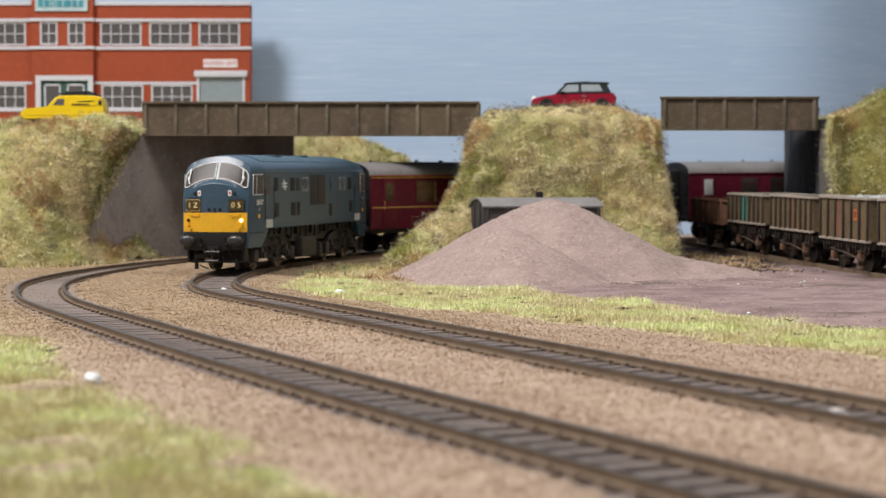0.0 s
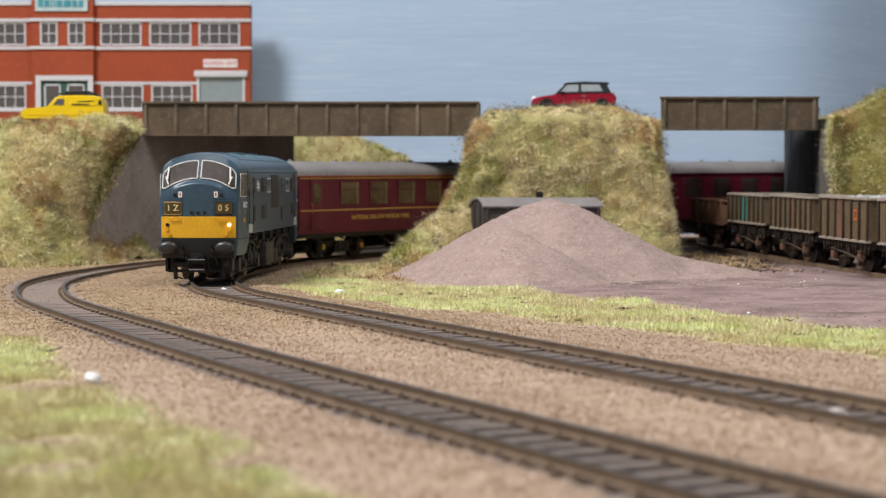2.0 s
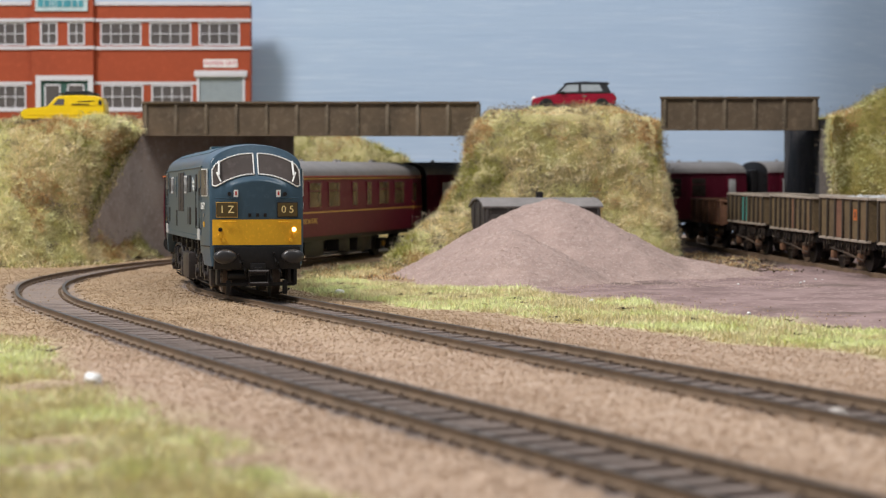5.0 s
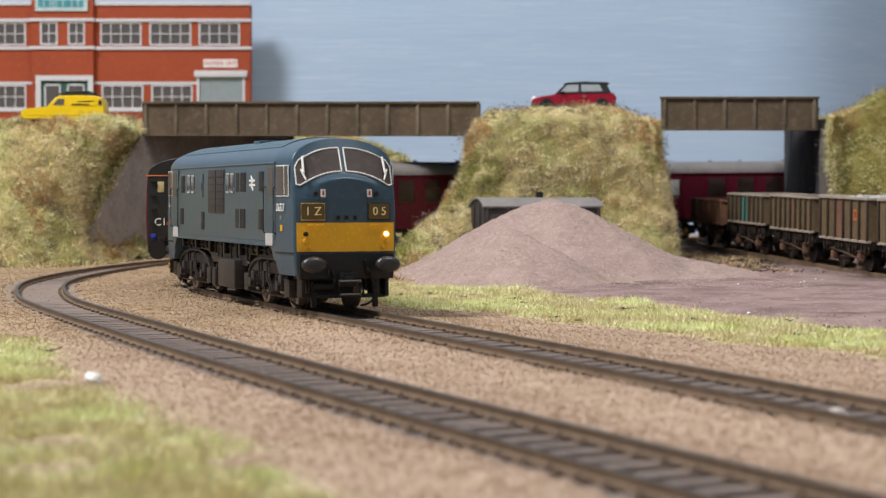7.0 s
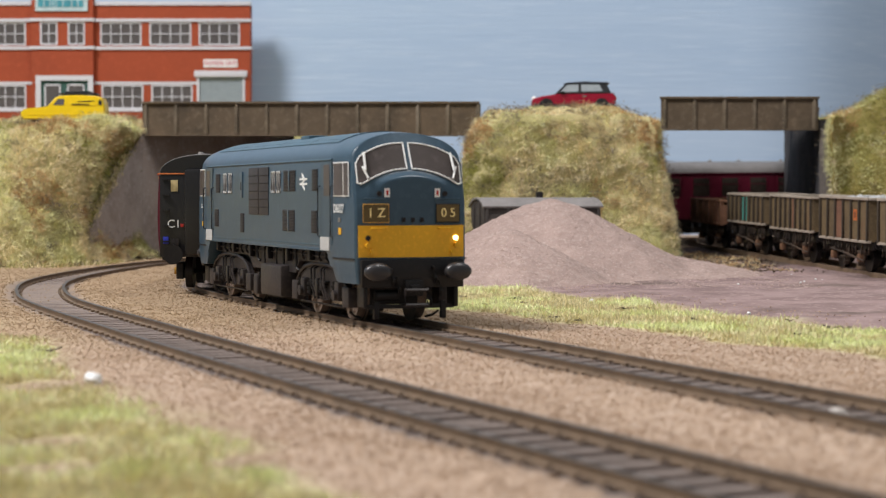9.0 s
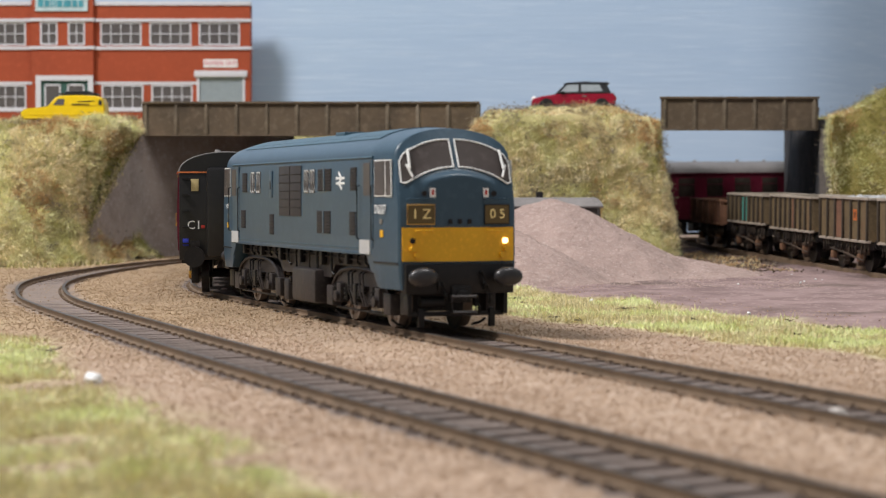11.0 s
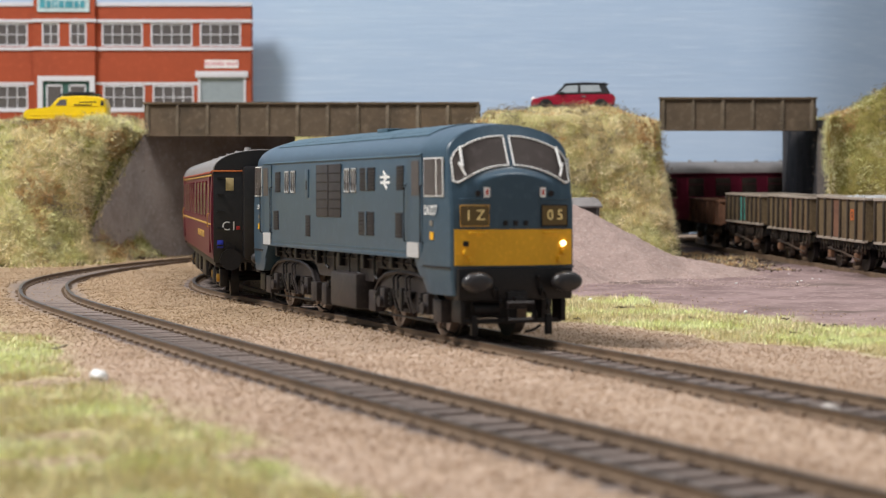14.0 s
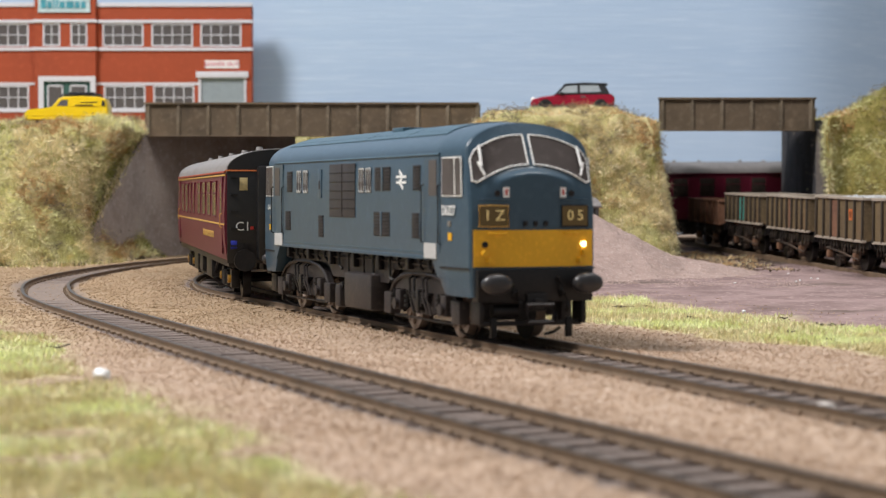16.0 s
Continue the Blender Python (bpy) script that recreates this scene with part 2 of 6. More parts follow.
M["headcode_text"] = mat("headcode_lettering", (0.80, 0.66, 0.34), 0.5, emit=(1.0, 0.72, 0.25), strength=0.12)
M["lamp_lit"] = mat("lit_marker_lamp", (1.0, 0.8, 0.45), 0.3, emit=(1.0, 0.72, 0.30), strength=5.0)
M["leaf"] = mat("dark_brown_scrub", (0.10, 0.082, 0.05), 0.9, mix=0.5, scale=200)
M["twigs"] = mat("grey_brown_twigs", (0.23, 0.19, 0.14), 0.9, alt=(0.13, 0.105, 0.075), scale=200, fine=(0.26, 0.22, 0.17))
M["straw"] = mat("straw_tuft", (0.50, 0.40, 0.20), 0.9, mix=0.3, scale=200)

# ---- the running line ----
LINE = (10.117, 484.785, -1.21956, 472.06, -226.6)  # point, heading, bend radius, where the bend begins
BEND_END = -930.0


def line(u, side=0.0):
    """The centre line at u millimetres in the way of travel, side to its right, with the heading and the rise."""
    x0, y0, h, r, ua = LINE
    if u >= ua:
        x, y, a = x0 + math.cos(h) * u, y0 + math.sin(h) * u, h
    else:
        ax, ay = x0 + math.cos(h) * ua, y0 + math.sin(h) * ua
        d = max(u, BEND_END) - ua
        a = h + d / r
        x, y = ax + r * (math.sin(a) - math.sin(h)), ay - r * (math.cos(a) - math.cos(h))
        if u < BEND_END:
            x, y = x + math.cos(a) * (u - BEND_END), y + math.sin(a) * (u - BEND_END)
    d = -385.0 - u
    z = 0.0 if d < -60 else 0.0122 * (d + 60) ** 2 / 240 if d < 60 else 0.0122 * d
    return x + math.sin(a) * side, y - math.cos(a) * side, z, a



def outer_side(u):
    """How far the outer line runs to the right of the running line: it closes in towards the front."""
    return 71.0 - 3.5 * math.exp(-((u + 290) / 70) ** 2) if u < -50 else 71.0 - 11.0 * ((u + 50) / 300) ** 1.6


TRAVEL = [(0, -459), (0.5, -434.5), (1, -411), (1.5, -389), (2, -368.5), (2.5, -347.5), (3, -326), (3.5, -304), (4, -281.5), (4.8, -247.5), (5.6, -213.5),
          (6.5, -175.6), (7, -153.9), (7.5, -136.9), (8, -121), (8.5, -107.3), (9, -95.3), (9.8, -79.5), (10.6, -65.5), (11.5, -51.2), (12, -42.5), (12.5, -35.2), (13, -28.9),
          (13.5, -24.7), (14, -21.2), (14.5, -17.9), (15, -14.7), (15.5, -11.6), (16, -8.6)]


def travelled(t):
    for i in range(len(TRAVEL) - 1):
        if t <= TRAVEL[i + 1][0]:
            break

    def slope(j):
        j0, j1 = max(j - 1, 0), min(j + 1, len(TRAVEL) - 1)
        return (TRAVEL[j1][1] - TRAVEL[j0][1]) / (TRAVEL[j1][0] - TRAVEL[j0][0])
    (t0, a), (t1, b) = TRAVEL[i], TRAVEL[i + 1]
    d = t1 - t0
    s = (t - t0) / d
    return (2 * s ** 3 - 3 * s * s + 1) * a + (s ** 3 - 2 * s * s + s) * d * slope(i) + (3 * s * s - 2 * s ** 3) * b + (s ** 3 - s * s) * d * slope(i + 1)


def ride(u, wheelbase):
    """The pose of a vehicle with its leading bogie pivot at u."""
    ax, ay, az, _ = line(u)
    bx, by, bz, _ = line(u - wheelbase)
    return Matrix.Translation(((ax + bx) / 2 * MM, (ay + by) / 2 * MM, (az + bz) / 2 * MM)) @ Euler((0, -math.atan2(az - bz, wheelbase), math.atan2(ay - by, ax - bx))).to_matrix().to_4x4()


# ---- the board, tracks and earthworks ----
def rise(y):
    return 0.0 if y < 820 else 0.0135 * (y - 820) ** 2 / 180 if y < 910 else 0.0135 * (y - 865)


def bumps(x, y, s, seed=0.0):
    return noise.noise(Vector((x * s, y * s, seed)))


def smooth(a, b, x):
    t = max(0.0, min(1.0, (x - a) / (b - a)))
    return t * t * (3 - 2 * t)


def off_line(x, y):
    """How far a place lies to the right of the running line."""
    x0, y0, h, r, ua = LINE
    u = (x - x0) * math.cos(h) + (y - y0) * math.sin(h)
    if u >= ua:
        return (x - x0) * math.sin(h) - (y - y0) * math.cos(h)
    ax, ay = x0 + math.cos(h) * ua, y0 + math.sin(h) * ua
    cx, cy = ax - r * math.sin(h), ay + r * math.cos(h)
    return math.hypot(x - cx, y - cy) - r


def grass_amount(x, y):
    """Where static grass grows on the board: the verge behind the line and the near corner."""
    o = off_line(x, y) + 10 * bumps(x, y, 0.025) + 5 * bumps(x, y, 0.09, 3)
    inner = -25 - 0.155 * max(0.0, 740 - y)
    outer = -118 + 58 * smooth(790, 870, y)
    verge = smooth(inner, inner - 10, o) * smooth(outer - 5, outer + 6, o) * smooth(1040, 985, y)
    if x > 130:
        verge = 0.0
    near = smooth(98, 118, o) * smooth(760, 560, y) * smooth(-0.25, 0.15, bumps(x, y, 0.02, 8) + 0.6 * bumps(x, y, 0.055, 15) + 0.24)
    return max(verge, near) * (0.55 + 0.45 * smooth(-0.3, 0.15, bumps(x, y, 0.05, 12)))


def yard_amount(x, y):
    o = off_line(x, y) + 8 * bumps(x, y, 0.03)
    edge = -112 + 55 * smooth(790, 870, y)
    return smooth(edge, edge - 10, o) * smooth(-20, 10, x)


def off_outer(x, y):
    x0, y0, h, r, ua = LINE
    u = (x - x0) * math.cos(h) + (y - y0) * math.sin(h)
    return off_line(x, y) - outer_side(u)


def tan_amount(x, y):
    """Where an older, browner scatter lies, inside and behind the bend."""
    return smooth(400, 600, y + 60 * bumps(x, y, 0.012, 23)) * smooth(70, -40, x)


def bed_amount(x, y):
    return max(smooth(15, 11, abs(off_line(x, y))), smooth(15, 11, abs(off_outer(x, y))))


def ground_z(x, y):
    o = off_line(x, y)
    oo = off_outer(x, y)
    rough = 0.3 + 0.7 * smooth(18, 26, min(abs(o), abs(oo)))
    z = -2.55 + rise(y) + rough * (0.5 * bumps(x, y, 0.02) + 0.35 * bumps(x, y, 0.09, 5) + yard_amount(x, y) * (0.55 * bumps(x, y, 0.16, 9) + 0.9 * bumps(x * 0.5, y, 0.07, 19)))
    # ballast shoulders stand a little higher round the sleepers
    for c, d in ((0, abs(o)), (71, abs(oo))):
        z += ((1.25 if c == 0 else 0.75) + 0.5 * bumps(x, y, 0.08, 2)) * smooth(34, 18, d) * smooth(10, 14, d) - 0.45 * smooth(13, 10, d)
    return z + 0.8 * yard_amount(x, y)


def ground_material():
    m = bpy.data.materials.new("board_scatter")
    m.use_nodes = True
    nt = m.node_tree
    b = nt.nodes["Principled BSDF"]
    b.inputs["Roughness"].default_value = 0.95
    tc = nt.nodes.new("ShaderNodeTexCoord")

    def tex(scale, detail=6.0):
        n = nt.nodes.new("ShaderNodeTexNoise")
        n.inputs["Scale"].default_value, n.inputs["Detail"].default_value = scale, detail
        nt.links.new(tc.outputs["Object"], n.inputs["Vector"])
        return n.outputs["Fac"]

    def rng(v, lo, hi):
        r = nt.nodes.new("ShaderNodeMapRange")
        r.inputs["From Min"].default_value, r.inputs["From Max"].default_value = lo, hi
        nt.links.new(v, r.inputs["Value"])
        return r.outputs["Result"]

    def mixc(f, a, c):
        x = nt.nodes.new("ShaderNodeMix")
        x.data_type = "RGBA"
        nt.links.new(f, x.inputs[0])
        for i, v in ((6, a), (7, c)):
            if isinstance(v, tuple):
                x.inputs[i].default_value = (*v, 1)
            else:
                nt.links.new(v, x.inputs[i])
        return x.outputs[2]
    grain = nt.nodes.new("ShaderNodeTexVoronoi")
    grain.inputs["Scale"].default_value = 950
    nt.links.new(tc.outputs["Object"], grain.inputs["Vector"])
    hue = nt.nodes.new("ShaderNodeSeparateColor")
    nt.links.new(grain.outputs["Color"], hue.inputs[0])
    bal = mixc(rng(tex(22), 0.35, 0.65), (0.41, 0.292, 0.208), (0.335, 0.228, 0.154))
    bal = mixc(rng(hue.outputs[0], 0.55, 1.0), bal, (0.53, 0.41, 0.325))
    bal = mixc(rng(hue.outputs[1], 0.78, 1.1), bal, (0.24, 0.165, 0.12))
    tan = mixc(rng(tex(22), 0.35, 0.65), (0.355, 0.248, 0.150), (0.275, 0.185, 0.105))
    tan = mixc(rng(hue.outputs[0], 0.55, 1.0), tan, (0.44, 0.325, 0.215))
    tan = mixc(rng(hue.outputs[1], 0.78, 1.1), tan, (0.22, 0.15, 0.095))
    yard = mixc(rng(tex(45), 0.38, 0.62), (0.31, 0.215, 0.205), (0.20, 0.132, 0.124))
    yard = mixc(rng(tex(420), 0.55, 0.7), yard, (0.38, 0.28, 0.26))
    yard = mixc(rng(tex(14), 0.56, 0.66), yard, (0.115, 0.08, 0.062))
    gr = mixc(rng(tex(30), 0.35, 0.65), (0.66, 0.67, 0.35), (0.62, 0.56, 0.31))
    gr = mixc(rng(tex(600), 0.5, 0.75), gr, (0.56, 0.47, 0.23))
    zone = nt.nodes.new("ShaderNodeVertexColor")
    zone.layer_name = "zone"
    sep = nt.nodes.new("ShaderNodeSeparateColor")
    nt.links.new(zone.outputs[0], sep.inputs[0])
    col = mixc(zone.outputs[1], bal, tan)
    col = mixc(sep.outputs[1], col, yard)
    col = mixc(sep.outputs[2], col, mixc(rng(tex(300), 0.4, 0.7), (0.20, 0.155, 0.13), (0.27, 0.21, 0.175)))
    col = mixc(sep.outputs[0], col, gr)
    nt.links.new(col, b.inputs["Base Color"])
    bp = nt.nodes.new("ShaderNodeBump")
    bp.inputs["Strength"].default_value, bp.inputs["Distance"].default_value = 0.3, 0.0004
    nt.links.new(grain.outputs["Distance"], bp.inputs["Height"])
    nt.links.new(bp.outputs["Normal"], b.inputs["Normal"])
    return m


def sheet(name, nx, ny, place, material, label, category, kind="", zone=None):
    vs, fs = [], []
    for j in range(ny + 1):
        for i in range(nx + 1):
            vs.append(Vector(place(i / nx, j / ny)) * MM)
    for j in range(ny):
        for i in range(nx):
            a = j * (nx + 1) + i
            fs.append((a, a + 1, a + nx + 2, a + nx + 1))
    me = bpy.data.meshes.new(name)
    me.from_pydata(vs, [], fs)
    me.shade_smooth()
    me.materials.append(material)
    if zone:
        at_ = me.color_attributes.new("zone", "FLOAT_COLOR", "POINT")
        for i, v in enumerate(vs):
            at_.data[i].color = zone(v.x / MM, v.y / MM)
    return tagged(new(name, me), label, category, "", kind)


def ground_place(s, t):
    y = 90 + 1900 * t ** 1.6
    x = (s - 0.5) * (700 + 0.9 * y)
    return x, y, ground_z(x, y)


ground = sheet("ground", 300, 330, ground_place, ground_material(), "baseboard covered with buff ballast scatter and yard dirt", "ground", "structure",
               lambda x, y: (grass_amount(x, y), yard_amount(x, y), bed_amount(x, y), tan_amount(x, y)))


def build_track(name, side, u0, u1, drop, label):
    tr = empty(name, Matrix(), label, "track", "", "structure")
    us = [u0 + (u1 - u0) * i / 160 for i in range(161)]
    prof_foot = [(-1.1, -2.0), (1.1, -2.0), (1.1, -1.7), (0.3, -1.4), (0.3, -0.7), (0.5, -0.5), (0.5, -0.1), (-0.5, -0.1), (-0.5, -0.5), (-0.3, -0.7), (-0.3, -1.4), (-1.1, -1.7)]
    for sgn in (-1, 1):
        bm = nb()
        rows = []
        for u in us:
            row = []
            for a, b in prof_foot:
                x, y, z, _ = line(u, side(u) + sgn * 8.9 + a)
                row.append(bm.verts.new((x, y, z + b - drop * smooth(0, -300, u))))
            rows.append(row)
        for a, b in zip(rows, rows[1:]):
            for k in range(len(a)):
                bm.faces.new((a[k], a[(k + 1) % len(a)], b[(k + 1) % len(a)], b[k]))
        rail = part("rail", bm, M["rail"], tr, "rust-brown steel rail")
        bm = nb()
        for u, v in zip(us, us[1:]):
            q = [line(u, side(u) + sgn * 8.9 - 0.6), line(u, side(u) + sgn * 8.9 + 0.6), line(v, side(v) + sgn * 8.9 + 0.6), line(v, side(v) + sgn * 8.9 - 0.6)]
            bm.faces.new([bm.verts.new((p[0], p[1], p[2] - drop * smooth(0, -300, w) - 0.04)) for p, w in zip(q, (u, u, v, v))])
        part("rail_head", bm, M["rail_top"], rail, "worn shiny rail head")
    # sleepers with chairs, one shared mesh
    bm = nb()
    box(bm, -1.9, 1.9, -15.6, 15.6, -3.6, -2.05, 0.25)
    me = finish(bm, 0)
    me.materials.append(M["sleeper"])
    bm = nb()
    for c in (-8.9, 8.9):
        for e in (-1.5, 1.5):
            box(bm, -1.0, 1.0, c + e - 0.6, c + e + 0.6, -2.1, -1.4, 0.15)
    mc = finish(bm, 0)
    mc.materials.append(M["rail"])
    u = u0 + 3
    while u < u1 - 3:
        x, y, z, a = line(u, side(u))
        a -= math.atan2(side(u + 1) - side(u - 1), 2)
        o = new("sleeper", me)
        o.parent = tr
        o.matrix_basis = at(x, y, z - drop * smooth(0, -300, u) + random.uniform(-0.15, 0.1), 0, 0, math.degrees(a) + random.uniform(-1, 1))
        c = new("rail_chair", mc)
        c.parent = o
        u += 8.2
    return tr


build_track("track", lambda u: 0.0, -1250, 330, 0, "single line of weathered rail on brown sleepers")
build_track("track", outer_side, -1000, 330, 1.0, "outer line of weathered rail on brown sleepers")


# siding under the second bridge
SID = (156.2 + 16, 1100.0)
SDIR = (0.132, -0.991)


def siding(d, side=0.0):
    """A point d millimetres along the siding towards the front, side to the right of the picture."""
    x, y = SID[0] + SDIR[0] * d - SDIR[1] * side, SID[1] + SDIR[1] * d + SDIR[0] * side
    return x, y, max(0.0, 0.0195 * (y - 862))


bm = nb()
siding_track = empty("siding_track", Matrix(), "siding of rusty rail half sunk in dirt", "track", "", "structure")
for sgn in (-1, 1):
    bm = nb()
    a, b = siding(-150, sgn * 8.9), siding(430, sgn * 8.9)
    for p, q in ((siding(-150, sgn * 8.9), siding(110, sgn * 8.9)), (siding(110, sgn * 8.9), siding(240, sgn * 8.9)), (siding(240, sgn * 8.9), siding(430, sgn * 8.9))):
        a, b = Vector(p), Vector(q)
        d = b - a
        m_ = Matrix.Translation((a + b) / 2 - Vector((0, 0, 1.3))) @ d.to_track_quat("X", "Z").to_matrix().to_4x4()
        obox(bm, m_, d.length, 1.3, 2.6)
    part("rail", bm, M["rail"], siding_track)


def lift(rows, n, m):
    """Turns a coarse net of places into a fine one, n by m steps a cell, smoothly along the rows."""
    def cr(p, t):
        i = min(int(t), len(p) - 2)
        f = t - i
        a, b, c, d = p[max(i - 1, 0)], p[i], p[i + 1], p[min(i + 2, len(p) - 1)]
        return b + 0.5 * f * ((c - a) + f * ((2 * a - 5 * b + 4 * c - d) + f * (3 * (b - c) + d - a)))
    rows = [[Vector(p) for p in r] for r in rows]
    wide = [[cr(r, k / n) for k in range(n * (len(r) - 1) + 1)] for r in rows]
    out = []
    for k in range(m * (len(rows) - 1) + 1):
        out.append([cr([w[i] for w in wide], k / m) for i in range(len(wide[0]))])
    return out


M["turf"] = mat("hill_turf", (0.50, 0.43, 0.22), 0.95, alt=(0.38, 0.35, 0.14), scale=32, fine=(0.62, 0.53, 0.32), bump=1.0, bump_scale=600,
                dust=(0.36, 0.25, 0.12), dust_amount=0.14)


M["turf_dark"] = mat("olive_hill_turf", (0.30, 0.24, 0.07), 0.95, alt=(0.17, 0.16, 0.04), scale=32, fine=(0.40, 0.32, 0.13), bump=1.0, bump_scale=600,
                     dust=(0.24, 0.14, 0.05), dust_amount=0.26)


def blade_material(name, base, alt, fine, vary=0.42):
    """Grass fibres: colour changes from fibre to fibre and over the slope."""
    m = mat(name, base, 0.9, alt=alt, scale=45, fine=fine)
    nt = m.node_tree
    b = nt.nodes["Principled BSDF"]
    src = b.inputs["Base Color"].links[0].from_socket
    g = nt.nodes.new("ShaderNodeNewGeometry")
    h = nt.nodes.new("ShaderNodeHueSaturation")
    r = nt.nodes.new("ShaderNodeMapRange")
    r.inputs["To Min"].default_value, r.inputs["To Max"].default_value = 1 - vary, 1 + vary
    nt.links.new(g.outputs["Random Per Island"], r.inputs["Value"])
    nt.links.new(r.outputs["Result"], h.inputs["Value"])
    nt.links.new(src, h.inputs["Color"])
    nt.links.new(h.outputs["Color"], b.inputs["Base Color"])
    b.inputs["Transmission Weight"].default_value = 0.0
    return m


M["blade"] = blade_material("lime_grass_fibre", (0.78, 0.75, 0.44), (0.68, 0.67, 0.30), (0.84, 0.82, 0.54))
M["blade_gold"] = blade_material("straw_grass_fibre", (0.84, 0.73, 0.48), (0.73, 0.60, 0.33), (0.92, 0.86, 0.68))
M["blade_dark"] = blade_material("olive_grass_fibre", (0.36, 0.34, 0.085), (0.25, 0.25, 0.05), (0.48, 0.44, 0.15))
M["blade_pale"] = blade_material("faded_straw_fibre", (0.68, 0.60, 0.37), (0.60, 0.52, 0.29), (0.76, 0.69, 0.48), 0.3)
M["blade_verge"] = blade_material("pale_lime_fibre", (0.75, 0.78, 0.43), (0.66, 0.70, 0.33), (0.84, 0.85, 0.54), 0.3)
M["blade_brown"] = blade_material("russet_grass_fibre", (0.58, 0.37, 0.17), (0.44, 0.25, 0.10), (0.68, 0.50, 0.26))
M["grain"] = blade_material("ballast_grain", (0.455, 0.325, 0.230), (0.39, 0.265, 0.178), (0.55, 0.425, 0.32), 0.14)
M["tan_grain"] = blade_material("tan_ballast_grain", (0.40, 0.285, 0.175), (0.32, 0.22, 0.13), (0.48, 0.36, 0.24), 0.14)
M["heap_grain"] = blade_material("gravel_grain", (0.54, 0.415, 0.37), (0.48, 0.36, 0.32), (0.66, 0.54, 0.50), 0.16)


def blades(name, spots, length, material, parent=None, label="", width=0.15, rng=random.Random(7)):
    """Many single fibres; spots gives (place, normal)."""
    vs, fs = [], []
    for p, nrm in spots:
        w_ = Vector((noise.noise(p * 0.17), noise.noise(p * 0.17 + Vector((7, 1, 2))), noise.noise(p * 0.17 + Vector((2, 8, 5)))))
        d = (nrm + w_ * 1.3 + Vector((rng.gauss(0, 0.45), rng.gauss(0, 0.45), rng.gauss(0.15, 0.4)))).normalized()
        s = d.cross(Vector((rng.gauss(0, 1), rng.gauss(0, 1), rng.gauss(0, 1)))).normalized() * width * rng.uniform(0.6, 1.3)
        ln = length * rng.uniform(0.4, 1.25)
        k = len(vs)
        if p.z > 74 and abs(p.x) < 140:
            ln *= 0.45
        tip = p + d * ln + Vector((0, 0, -0.25 * ln * rng.random()))
        vs += [(p - s) * MM, (p + s) * MM, tip * MM]
        fs.append((k, k + 1, k + 2))
    me = bpy.data.meshes.new(name)
    me.from_pydata(vs, [], fs)
    me.materials.append(material)
    ob = new(name, me)
    if parent is not None:
        ob.parent = parent
    return tagged(ob, label, "", "", "stuff")


